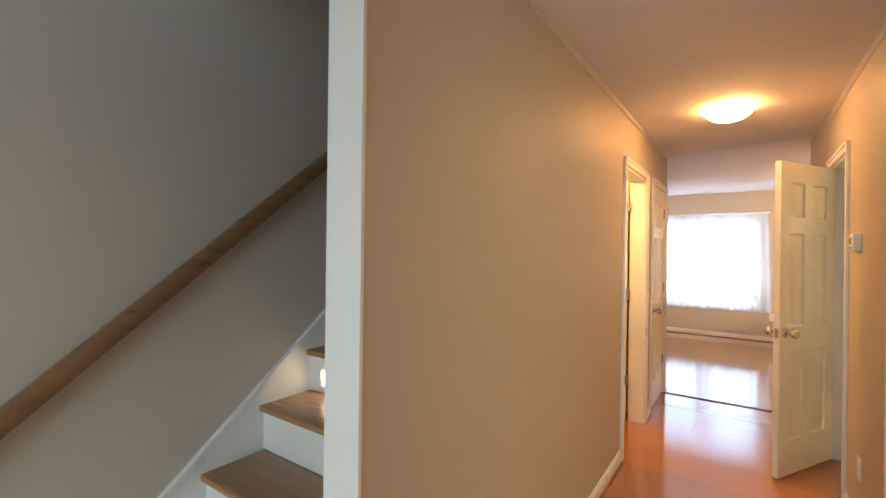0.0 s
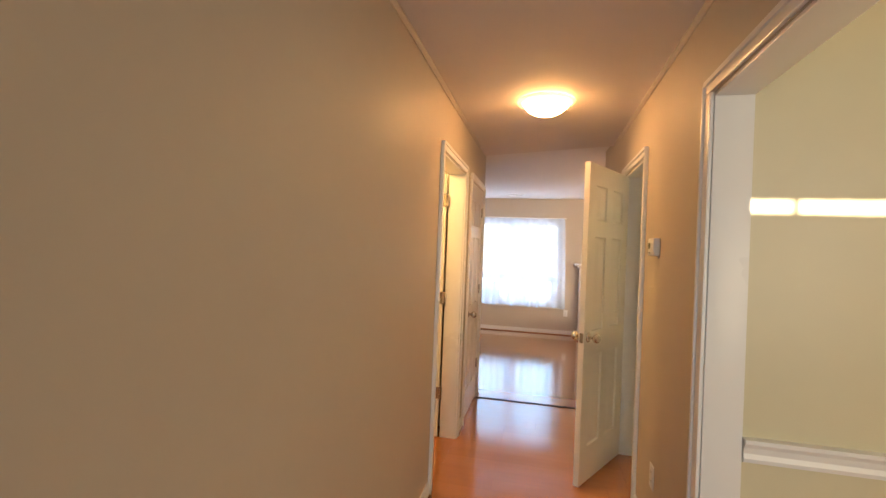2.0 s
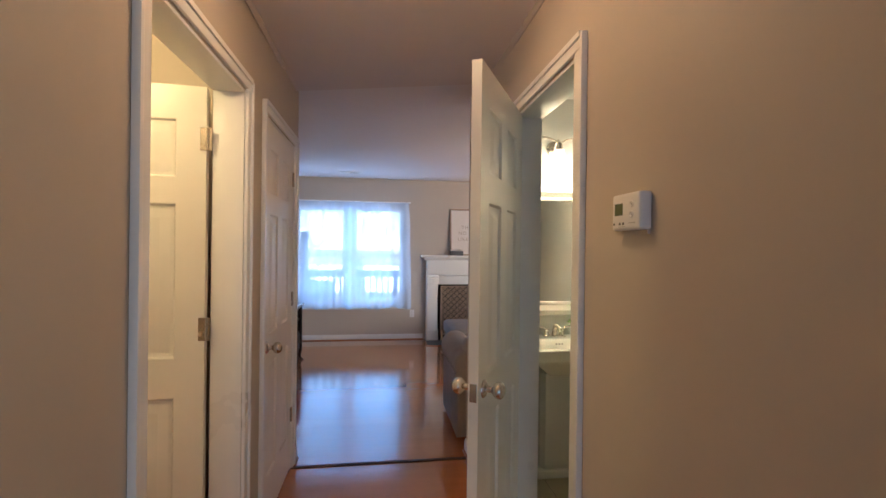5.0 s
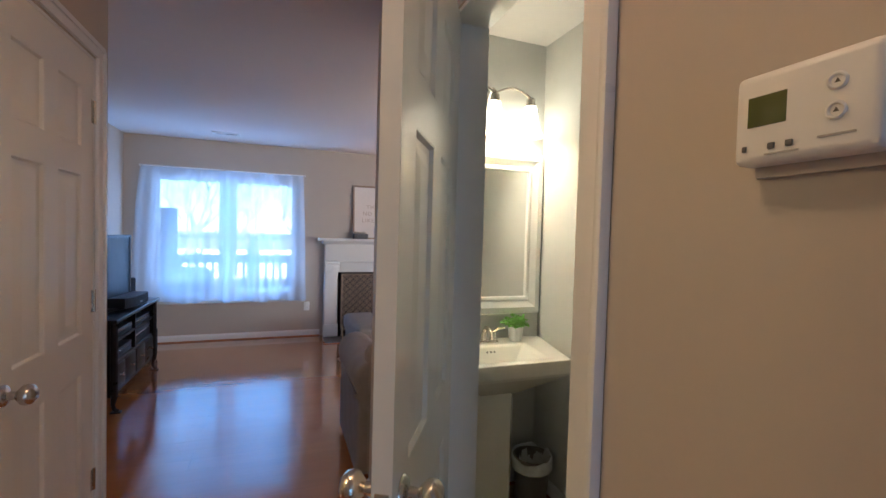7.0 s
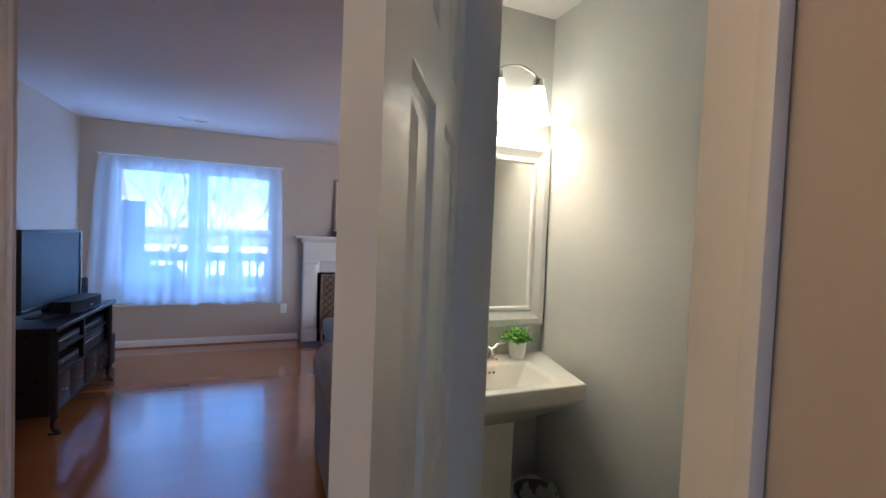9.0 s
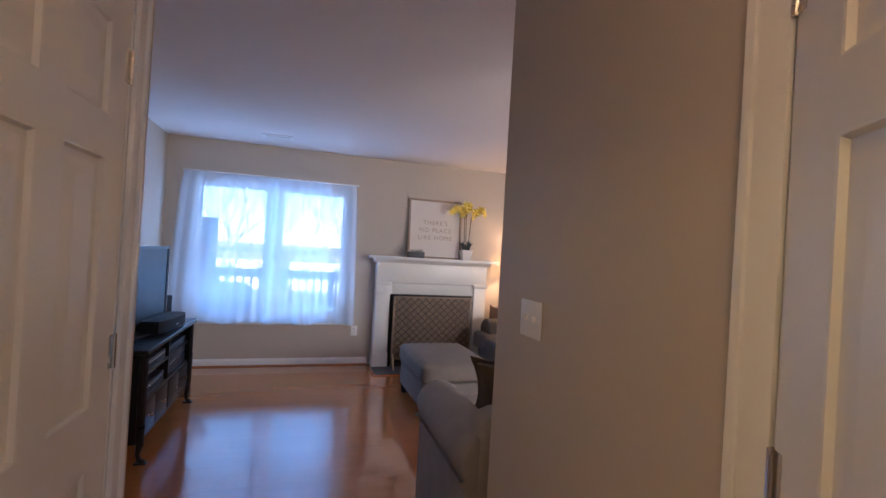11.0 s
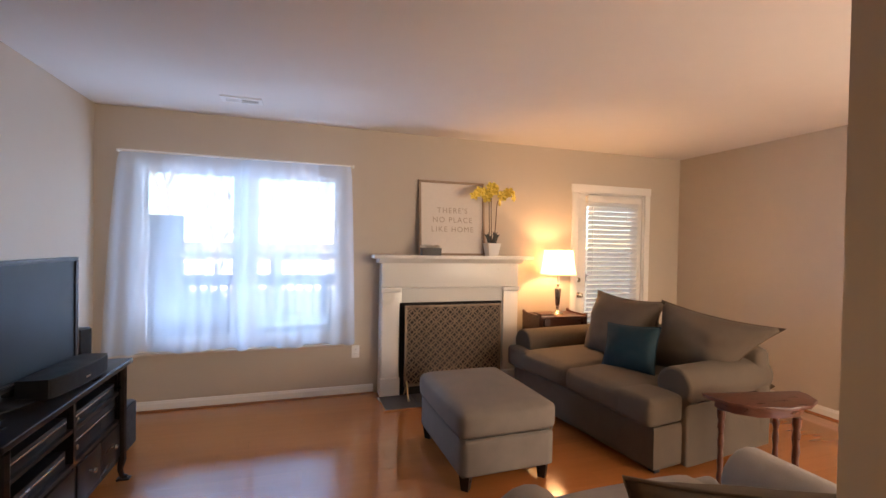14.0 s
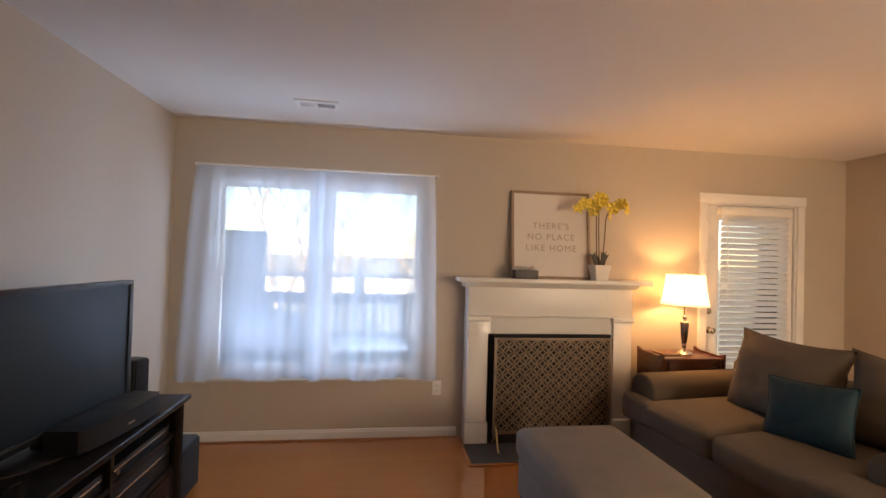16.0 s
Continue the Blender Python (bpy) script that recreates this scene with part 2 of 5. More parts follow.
def boxes(*dims, bevel=0.0, seg=2, m=None):
    bm = bmesh.new()
    for d in dims:
        box(bm, *d, m=m)
    if bevel:
        bmesh.ops.bevel(bm, geom=bm.edges[:], offset=bevel, segments=seg, profile=0.6, affect="EDGES", clamp_overlap=True)
    return bm


def lathe(profile, at=(0, 0, 0), seg=24, m=None):
    """A turned shape from (radius, height) pairs."""
    bm = bmesh.new()
    rings = []
    for r, z in profile:
        rings.append([bm.verts.new((at[0] + r * math.cos(2 * math.pi * i / seg), at[1] + r * math.sin(2 * math.pi * i / seg), at[2] + z)) for i in range(seg)])
    for a, b in zip(rings, rings[1:]):
        for i in range(seg):
            bm.faces.new((a[i], a[(i + 1) % seg], b[(i + 1) % seg], b[i]))
    if profile[0][0] > 1e-4:
        bm.faces.new(rings[0][::-1])
    if profile[-1][0] > 1e-4:
        bm.faces.new(rings[-1])
    bmesh.ops.remove_doubles(bm, verts=bm.verts[:], dist=1e-5)
    if m is not None:
        bmesh.ops.transform(bm, matrix=m, verts=bm.verts[:])
    return bm


def tube(points, radius, seg=8, bm=None):
    """A round rod along points; radius is one number or one for each point."""
    bm = bm or bmesh.new()
    pts = [Vector(p) for p in points]
    rad = radius if isinstance(radius, (list, tuple)) else [radius] * len(pts)
    rings = []
    for i, p in enumerate(pts):
        d = (pts[min(i + 1, len(pts) - 1)] - pts[max(i - 1, 0)]).normalized()
        u = d.orthogonal().normalized() if i == 0 else (u - d * u.dot(d)).normalized()
        w = d.cross(u)
        rings.append([bm.verts.new(p + (u * math.cos(2 * math.pi * k / seg) + w * math.sin(2 * math.pi * k / seg)) * rad[i]) for k in range(seg)])
    for a, b in zip(rings, rings[1:]):
        for i in range(seg):
            bm.faces.new((a[i], a[(i + 1) % seg], b[(i + 1) % seg], b[i]))
    bm.faces.new(rings[0][::-1])
    bm.faces.new(rings[-1])
    return bm


def extrude_poly(poly, axis, a, b, bm=None):
    """A prism: a polygon of (u, v) pairs, drawn out along an axis from a to b."""
    bm = bm or bmesh.new()
    put = {"x": lambda u, v, w: (w, u, v), "y": lambda u, v, w: (u, w, v), "z": lambda u, v, w: (u, v, w)}[axis]
    lo = [bm.verts.new(put(u, v, a)) for u, v in poly]
    hi = [bm.verts.new(put(u, v, b)) for u, v in poly]
    n = len(poly)
    bm.faces.new(lo[::-1])
    bm.faces.new(hi)
    for i in range(n):
        bm.faces.new((lo[i], lo[(i + 1) % n], hi[(i + 1) % n], hi[i]))
    return bm


def mesh_of(name, bm, material, smooth=None):
    bmesh.ops.recalc_face_normals(bm, faces=bm.faces[:])
    me = bpy.data.meshes.new(name)
    bm.to_mesh(me)
    bm.free()
    me.materials.append(material)
    if smooth:
        me.shade_smooth()
        me.set_sharp_from_angle(angle=radians(smooth))
    return me


def part(name, bm, material, parent=None, label="", smooth=35):
    ob = new(name, mesh_of(name, bm, material, smooth))
    ob.parent = parent
    if label:
        ob["label"] = label
    return ob


def thing(name, label, category, at=(0, 0, 0), rz=0, group=""):
    ob = new(name)
    ob.matrix_basis = pose(*at, 0, 0, rz)
    return tagged(ob, label, category, group)


def struct(name, bm, material, label="", category="", smooth=None):
    ob = new(name, mesh_of(name, bm, material, smooth))
    return tagged(ob, label or name.replace("_", " "), category or name.split("_")[0], kind="structure")


# ---- large structure ----
HALL_C, LIV_C = 2.41, 2.45
WY = 10.2          # inner face of the window wall
LX, RX = -1.0, 4.80  # inner faces of the living room's side walls
TOP = 2.60

# Not in view; added to keep the sun off the balcony boards.
struct("wall_facade", boxes((-9.0, LX - 0.12, WY + 0.01, WY + 0.13, -4.6, TOP), (RX + 0.12, 13.0, WY + 0.01, WY + 0.13, -4.6, TOP), (LX - 0.12, RX + 0.12, WY + 0.01, WY + 0.13, -4.6, -0.17)), SIDING, "unseen pale sided outer wall added to block the sun", "facade")
struct("wall_hall_left", boxes((-0.112, 0, 2.099, 4.60, 0, TOP), (-0.12, 0, 4.60, 5.36, 2.04, TOP), (-0.12, 0, 5.36, 5.66, 0, TOP), (-0.12, 0, 5.66, 6.36, 2.04, TOP), (-0.12, 0, 6.36, 6.49, 0, TOP)), WALL, "tan painted hall wall with two doorways", "wall")
struct("wall_hall_right", boxes((1.18, 1.30, 3.78, 4.83, 0, TOP), (1.18, 1.30, 4.83, 5.49, 2.04, TOP), (1.18, 1.30, 1.60, 3.78, 2.04, TOP), (1.18, 1.30, -0.60, 1.60, 0, TOP)), WALL, "tan painted hall wall with a bathroom doorway", "wall")
struct("wall_hall_right_end", extrude_poly([(1.18, 5.49), (1.156, 6.472), (1.30, 6.472), (1.30, 5.49)], "z", 0, TOP), WALL, "tan painted hall wall carrying the light switch", "wall")
struct("wall_living_left", boxes((LX - 0.12, LX, 6.37, WY, 0, TOP), (LX, -0.12, 6.37, 6.49, 0, TOP)), WALL, "greige painted living room wall behind the television", "wall")
# The opening at y 4.95 to 6.65 is unseen, added for the fill lamp.
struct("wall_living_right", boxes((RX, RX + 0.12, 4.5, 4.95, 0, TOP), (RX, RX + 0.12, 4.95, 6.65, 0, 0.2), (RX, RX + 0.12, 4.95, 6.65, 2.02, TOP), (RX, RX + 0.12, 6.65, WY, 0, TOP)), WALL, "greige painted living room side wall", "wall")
struct("wall_window", boxes((LX - 0.12, -0.73, WY, WY + 0.14, 0, TOP), (-0.73, 0.905, WY, WY + 0.14, 0, 0.4995), (-0.73, 0.905, WY, WY + 0.14, 2.035, TOP), (0.905, 3.39, WY, WY + 0.14, 0, TOP), (3.39, 4.29, WY, WY + 0.14, 2.0, TOP), (4.29, RX + 0.12, WY, WY + 0.14, 0, TOP)), WALL, "greige painted wall with window and patio door", "wall")
struct("wall_living_back", boxes((1.30, 2.30, 6.345, 6.472, 0, TOP), (2.165, 2.30, 4.6, 6.345, 0, TOP)), WALL, "greige painted wall behind the armchair", "wall")
# Unseen wall; its low slot is sized to throw the floor's sun patch.
struct("wall_kitchen_back", boxes((2.165, 3.45, 4.48, 4.60, 0, TOP), (3.45, RX, 4.48, 4.60, 0.86, TOP), (3.45, RX, 4.48, 4.60, 0, 0.06)), WALL, "unseen greige wall with a low slot added for the sun patch", "wall")
struct("wall_bath", boxes((1.30, 2.066, 6.33, 6.345, 0, TOP), (2.066, 2.165, 3.9, 6.345, 0, TOP), (1.30, 2.066, 3.9, 4.0, 0, TOP), (1.30, 1.304, 4.0, 4.83, 0, TOP), (1.30, 1.304, 5.49, 6.33, 0, TOP), (1.30, 1.304, 4.83, 5.49, 2.04, TOP)), BATH_WALL, "pale grey painted bathroom wall", "wall")
# Unseen front wall at y 1.0, added with a slit to shape the streaks.
struct("wall_dining", boxes((1.30, 4.0, 3.78, 3.89, 0, TOP), (4.0, 4.12, 0.88, 3.89, 0, TOP), (1.30, 4.0, 0.88, 1.0, 0, 2.262), (1.30, 4.0, 0.88, 1.0, 2.331, TOP), (1.437, 1.455, 0.88, 1.0, 2.262, 2.331)), DINING_WALL, "cream painted dining room wall with sun streaks", "wall")
struct("wall_stair", boxes((-1.12, -1.0, -0.60, 6.37, 0, 5.0)), WALL, "greige painted stairwell wall carrying the handrail", "wall")
# Unseen wall; the small slot is added to put sun on a riser.
struct("wall_entry", boxes((-1.12, -0.90, -0.72, -0.60, 0, 5.0), (-0.90, -0.76, -0.72, -0.60, 0, 1.58), (-0.90, -0.76, -0.72, -0.60, 1.67, 5.0), (-0.76, 1.30, -0.72, -0.60, 0, 5.0)), WALL, "unseen greige entry wall with a slot added for sun", "wall")
struct("wall_stair_upper", boxes((-0.12, 0, -0.60, 6.49, TOP, 5.0), (-1.12, -0.12, 6.37, 6.49, TOP, 5.0), (-1.0, -0.12, 6.30, 6.37, 0, TOP)), WALL, "painted upper stairwell wall", "wall")
struct("wall_closet", boxes((-1.0, -0.12, 4.15, 4.25, 0, 2.45), (-1.0, -0.12, 5.55, 5.65, 0, 2.45)), WALL, "painted closet wall", "wall")

struct("ceiling_hall", extrude_poly([(0, -0.6), (1.18, -0.6), (1.18, 6.075), (0, 6.41)], "z", HALL_C, LIV_C - 0.002), HALLCEIL, "hall ceiling, warm white darkened to show its shade", "ceiling")
struct("ceiling_living", boxes((LX, RX, 6.49, WY, LIV_C, LIV_C + 0.1), (0, 1.18, 5.6, 6.49, LIV_C, LIV_C + 0.1), (2.30, RX, 4.6, 6.49, LIV_C, LIV_C + 0.1)), CEIL, "warm white living room ceiling", "ceiling")
struct("ceiling_bath", boxes((1.30, 2.165, 3.9, 6.345, 2.44, 2.55)), CEIL, "white bathroom ceiling", "ceiling")
struct("ceiling_dining", boxes((1.30, 4.0, 0.88, 3.78, 2.44, 2.55)), CEIL, "white dining room ceiling", "ceiling")
struct("ceiling_stair", boxes((-1.12, 0, -0.6, 6.49, 5.0, 5.1), (-1.0, -0.12, 4.15, 5.65, 2.45, 2.5)), CEIL, "white stairwell ceiling", "ceiling")
FLOOR = struct("floor", boxes((-1.2, 5.0, -0.8, WY + 0.14, -0.12, -0.012)), SUB, "glossy reddish wood plank floor", "floor")

# ---- trim, doors, windows ----


def casing(name, plane, side, y0, y1, h, label, w=0.062):
    """Moulded door casing on a wall that faces along x; side is +1 or -1."""
    a, b = sorted((plane, plane + side * 0.014))
    c, d = sorted((plane, plane + side * 0.022))
    r = 0.006
    root = tagged(new(name), label, "door casing", kind="structure")
    for nm, q in (("casing_leg", (y0 - w + r, y0 + r)), ("casing_leg", (y1 - r, y1 + w - r))):
        lo, hi = q
        o0, o1 = (lo, lo + 0.018) if hi < (y0 + y1) / 2 else (hi - 0.018, hi)
        i0, i1 = (lo + 0.018, hi) if hi < (y0 + y1) / 2 else (lo, hi - 0.018)
        bm = boxes((a, b, i0, i1, 0, h + r), bevel=0.004)
        bm2 = boxes((c, d, o0, o1, 0, h + r + 0.044), bevel=0.006)
        me = bpy.data.meshes.new("t")
        bm2.to_mesh(me)
        bm.from_mesh(me)
        bm2.free()
        part(nm, bm, WHITE, root)
    bm = boxes((a, b, y0 - w + r + 0.018, y1 + w - r - 0.018, h - r + 0.0125, h + 0.044 + r), bevel=0.004)
    box(bm, c, d, y0 - w + r + 0.0181, y1 + w - r - 0.0181, h + 0.032 + r, h + 0.050 + r)
    part("casing_head", bm, WHITE, root)
    return root


def jamb(name, x0, x1, y0, y1, h, label):
    root = tagged(new(name), label, "door frame", kind="structure")
    for d in ((x0, x1, y0, y0 + 0.012, 0, h), (x0, x1, y1 - 0.012, y1, 0, h), (x0, x1, y0 + 0.012, y1 - 0.012, h - 0.012, h)):
        part("jamb_board", boxes(d, bevel=0.002), WHITE, root)
    return root


def knob(parent, x, z, side, t=0.0175):
    base = part("knob", lathe([(0.0, 0), (0.031, 0.0), (0.031, 0.004), (0.024, 0.010), (0.012, 0.014), (0.011, 0.03), (0.018, 0.036), (0.027, 0.045), (0.029, 0.055), (0.026, 0.066), (0.016, 0.074), (0.0, 0.076)], seg=24,
                m=Matrix.Translation((x, side * t, z)) @ Matrix.Rotation(radians(-90 * side), 4, "X")), NICKEL, parent, "satin nickel round knob", 50)
    return base


def six_panel(name, label, w, h, at, rz, hinge_side, knobs=(1, -1), hinges=True, knob_z=0.92):
    """A six-panel door: hinge edge at the origin, leaf along x."""
    root = new(name)
    root.matrix_basis = pose(*at, 0, 0, rz)
    tagged(root, label, "door", kind="structure")
    s, ms = 0.105, 0.09
    cols = [(s, (w - ms) / 2), ((w + ms) / 2, w - s)]
    rows = [(0.22, 0.80), (0.95, 1.56), (1.66, 1.89)]
    t = 0.0175
    bm = boxes((0.02, w - 0.02, -0.004, 0.004, 0.02, h - 0.02))
    for d in [(0, s), (w - s, w)]:
        box(bm, d[0], d[1], -t, t, 0, h)
    for d in [(0, 0.22), (0.80, 0.95), (1.56, 1.66), (1.89, h)]:
        box(bm, s, w - s, -t, t, *d)
    for r in rows:
        box(bm, cols[0][1], cols[1][0], -t, t, *r)
    part("leaf", bm, DOORW, root)
    for c in cols:
        for r in rows:
            bm = bmesh.new()
            for sd in (1, -1):
                ring = []
                for ins, y in ((0.0, 0.0174), (0.004, 0.0160), (0.010, 0.0072), (0.020, 0.0050), (0.026, 0.0055), (0.056, 0.0150), (0.060, 0.0150)):
                    ring.append([bm.verts.new((x, sd * y, z)) for x, z in ((c[0] + ins, r[0] + ins), (c[1] - ins, r[0] + ins), (c[1] - ins, r[1] - ins), (c[0] + ins, r[1] - ins))])
                for p, q in zip(ring, ring[1:]):
                    for i in range(4):
                        bm.faces.new((p[i], p[(i + 1) % 4], q[(i + 1) % 4], q[i]))
                bm.faces.new(ring[-1])
            part("panel", bm, DOORW, root)
    for sd in knobs:
        knob(root, w - 0.06, knob_z, sd)
    part("latch_plate", boxes((w - 0.001, w + 0.0015, -0.012, 0.012, 0.89, 0.95), bevel=0.0005), NICKEL, root, "nickel latch plate")
    if hinges:
        for z in (0.29, 1.02, 1.77):
            bm = tube([(-0.004, hinge_side * 0.020, z), (-0.004, hinge_side * 0.020, z + 0.09)], 0.006, 10)
            box(bm, -0.02, 0.022, hinge_side * 0.0176 - 0.001, hinge_side * 0.0176 + 0.001, z, z + 0.09)
            part("hinge", bm, NICKEL, root, "satin nickel butt hinge")
    return root


casing("trim_closet_doorway", 0.0, 1, 4.60, 5.36, 2.04, "white moulded casing round the open closet doorway")
casing("trim_coat_closet", 0.0, 1, 5.66, 6.36, 2.04, "white moulded casing round the closed closet door")
casing("trim_bath_doorway", 1.18, -1, 4.83, 5.49, 2.04, "white moulded casing round the bathroom doorway", 0.070)
casing("trim_dining_opening", 1.18, -1, 1.60, 3.78, 2.04, "white moulded casing round the dining room opening", 0.07)
jamb("jamb_closet", -0.12, 0.0, 4.60, 5.36, 2.04, "white door frame of the open closet")
jamb("jamb_coat", -0.12, 0.0, 5.66, 6.36, 2.04, "white door frame of the coat closet")
jamb("jamb_bath", 1.18, 1.304, 4.83, 5.49, 2.04, "white bathroom door frame")
jamb("jamb_dining", 1.18, 1.306, 1.60, 3.78, 2.04, "white lining of the dining room opening")
struct("trim_wall_end", boxes((-0.1125, 0.003, 2.087, 2.099, 0, TOP), bevel=0.002), WHITE, "white painted board on the end of the stair wall", "trim")

six_panel("door_1", "white six-panel bathroom door standing ajar into the hall", 0.658, 2.02, (1.185, 5.468, 0.012), 180 + 60.3, -1)
six_panel("door_2", "white six-panel closet door standing open inward", 0.72, 2.02, (-0.135, 5.342, 0.012), 180 + 4, 1, knobs=(1,))
six_panel("door_3", "closed white six-panel coat closet door", 0.67, 2.02, (-0.02, 6.346, 0.012), -90, 1, knobs=(1,), knob_z=0.895)

sp = thing("strike_plate", "nickel strike plate on the bathroom door jamb", "strike plate")
part("plate", boxes((1.190, 1.216, 4.8415, 4.8435, 0.895, 0.955), bevel=0.0006), NICKEL, sp)
part("latch_hole", boxes((1.198, 1.208, 4.8430, 4.8440, 0.910, 0.940)), DARKMARK, sp)

# baseboards and rails


def baseboard(name, x0, y0, x1, y1, nx, ny, h=0.085):
    """A moulded skirting board along a wall, with a shoe moulding; (nx, ny) points into the room."""
    d = Vector((x1 - x0, y1 - y0, 0))
    ln = d.length
    m = Matrix.Translation((x0, y0, 0)) @ Matrix(((d.x / ln, nx, 0, 0), (d.y / ln, ny, 0, 0), (0, 0, 1, 0), (0, 0, 0, 1)))
    bm = extrude_poly([(0, 0), (0.014, 0), (0.014, h - 0.022), (0.010, h - 0.014), (0.007, h - 0.002), (0, h)], "x", 0, ln)
    bmesh.ops.transform(bm, matrix=m, verts=bm.verts[:])
    ob = struct(name, bm, WHITE, "white painted moulded baseboard", "baseboard")
    bm = extrude_poly([(0.014, 0), (0.027, 0), (0.025, 0.008), (0.020, 0.013), (0.014, 0.015)], "x", 0, ln)
    bmesh.ops.transform(bm, matrix=m, verts=bm.verts[:])
    part("shoe_moulding", bm, SHOE, ob, "stained wood shoe moulding")
    return ob


SHOE = mat("stained_shoe_moulding", (0.30, 0.12, 0.045), 0.35, var=0.2)
baseboard("baseboard_hall_left", 0, 2.101, 0, 4.54, 1, 0)
baseboard("baseboard_hall_left_b", 0, 5.42, 0, 5.60, 1, 0)
baseboard("baseboard_hall_left_c", 0, 6.42, 0, 6.49, 1, 0)
baseboard("baseboard_hall_right", 1.18, 3.85, 1.18, 4.77, -1, 0)
baseboard("baseboard_hall_right_b", 1.178, 5.57, 1.156, 6.472, -0.9997, -0.0244)
baseboard("baseboard_living_left", LX, 6.49, LX, WY, 1, 0)
baseboard("baseboard_window", LX + 0.03, WY, 1.20, WY, 0, -1)
baseboard("baseboard_window_b", 2.61, WY, 3.31, WY, 0, -1)
baseboard("baseboard_window_c", 4.37, WY, RX - 0.03, WY, 0, -1)
baseboard("baseboard_living_right", RX, 4.6, RX, WY, -1, 0)
baseboard("baseboard_back", 1.156, 6.472, 2.30, 6.472, 0, 1)
baseboard("baseboard_bath_far", 1.304, 6.33, 2.05, 6.33, 0, -1)
baseboard("baseboard_bath_right", 2.066, 4.0, 2.066, 6.33, -1, 0)
baseboard("baseboard_dining", 1.306, 3.78, 4.0, 3.78, 0, -1)
bm = extrude_poly([(3.78, 0.752), (3.768, 0.754), (3.763, 0.769), (3.768, 0.785), (3.762, 0.807), (3.750, 0.823), (3.750, 0.837), (3.78, 0.839)], "x", 1.31, 4.0)
struct("trim_chair_rail", bm, WHITE, "white moulded chair rail in the dining room", "chair rail")
for nm, x, s in (("trim_hall_crown_left", 0.0, 1), ("trim_hall_crown_right", 1.18, -1)):
    struct(nm, extrude_poly([(x, HALL_C), (x, HALL_C - 0.022), (x + s * 0.006, HALL_C - 0.022), (x + s * 0.018, HALL_C - 0.008), (x + s * 0.018, HALL_C)], "y", 3.0, 6.0), WALL, "small painted cove moulding under the hall ceiling", "cove")
struct("threshold_strip", boxes((0.0, 1.18, 6.345, 6.375, 0.0005, 0.006), bevel=0.002), SUB, "dark floor transition strip", "threshold")

# ---- window ----


def sash_window(name, x0, x1, z0, z1, y):
    root = tagged(new(name), "white vinyl double-hung window with daylight behind", "window", kind="structure")
    f = 0.045
    fr = [(x0, x0 + f, y, y + 0.08, z0, z1), (x1 - f, x1, y, y + 0.08, z0, z1), (x0 + f, x1 - f, y, y + 0.08, z1 - f, z1), (x0 + f, x1 - f, y, y + 0.08, z0, z0 + f)]
    part("window_frame", boxes(*fr, bevel=0.004), WHITE, root)
    mid = 1.28
    for nm, a, b, yy in (("upper_sash", mid - 0.02, z1 - f, y + 0.042), ("lower_sash", z0 + f, mid + 0.02, y + 0.012)):
        s = 0.03
        X0, X1 = x0 + f, x1 - f
        sash = part(nm, boxes((X0, X0 + s, yy, yy + 0.028, a, b), (X1 - s, X1, yy, yy + 0.028, a, b), (X0 + s, X1 - s, yy, yy + 0.028, b - 0.038, b), (X0 + s, X1 - s, yy, yy + 0.028, a, a + 0.038), bevel=0.003), WHITE, root)
        p = part("pane", boxes((X0 + s, X1 - s, yy + 0.012, yy + 0.016, a + 0.038, b - 0.038)), PANE, sash, smooth=None)
        p.visible_shadow = False
    return root


sash_window("window_1", -0.73, 0.056, 0.50, 2.035, WY + 0.03)
sash_window("window_2", 0.107, 0.905, 0.50, 2.035, WY + 0.03)
struct("trim_window_mullion", boxes((0.056, 0.107, WY + 0.02, WY + 0.12, 0.50, 2.035), bevel=0.004), WHITE, "white mullion between the two windows", "mullion")
struct("trim_window_sill", boxes((-0.88, 1.0, WY - 0.035, WY + 0.03, 0.455, 0.480), bevel=0.006), WALL, "tan painted window sill", "sill")


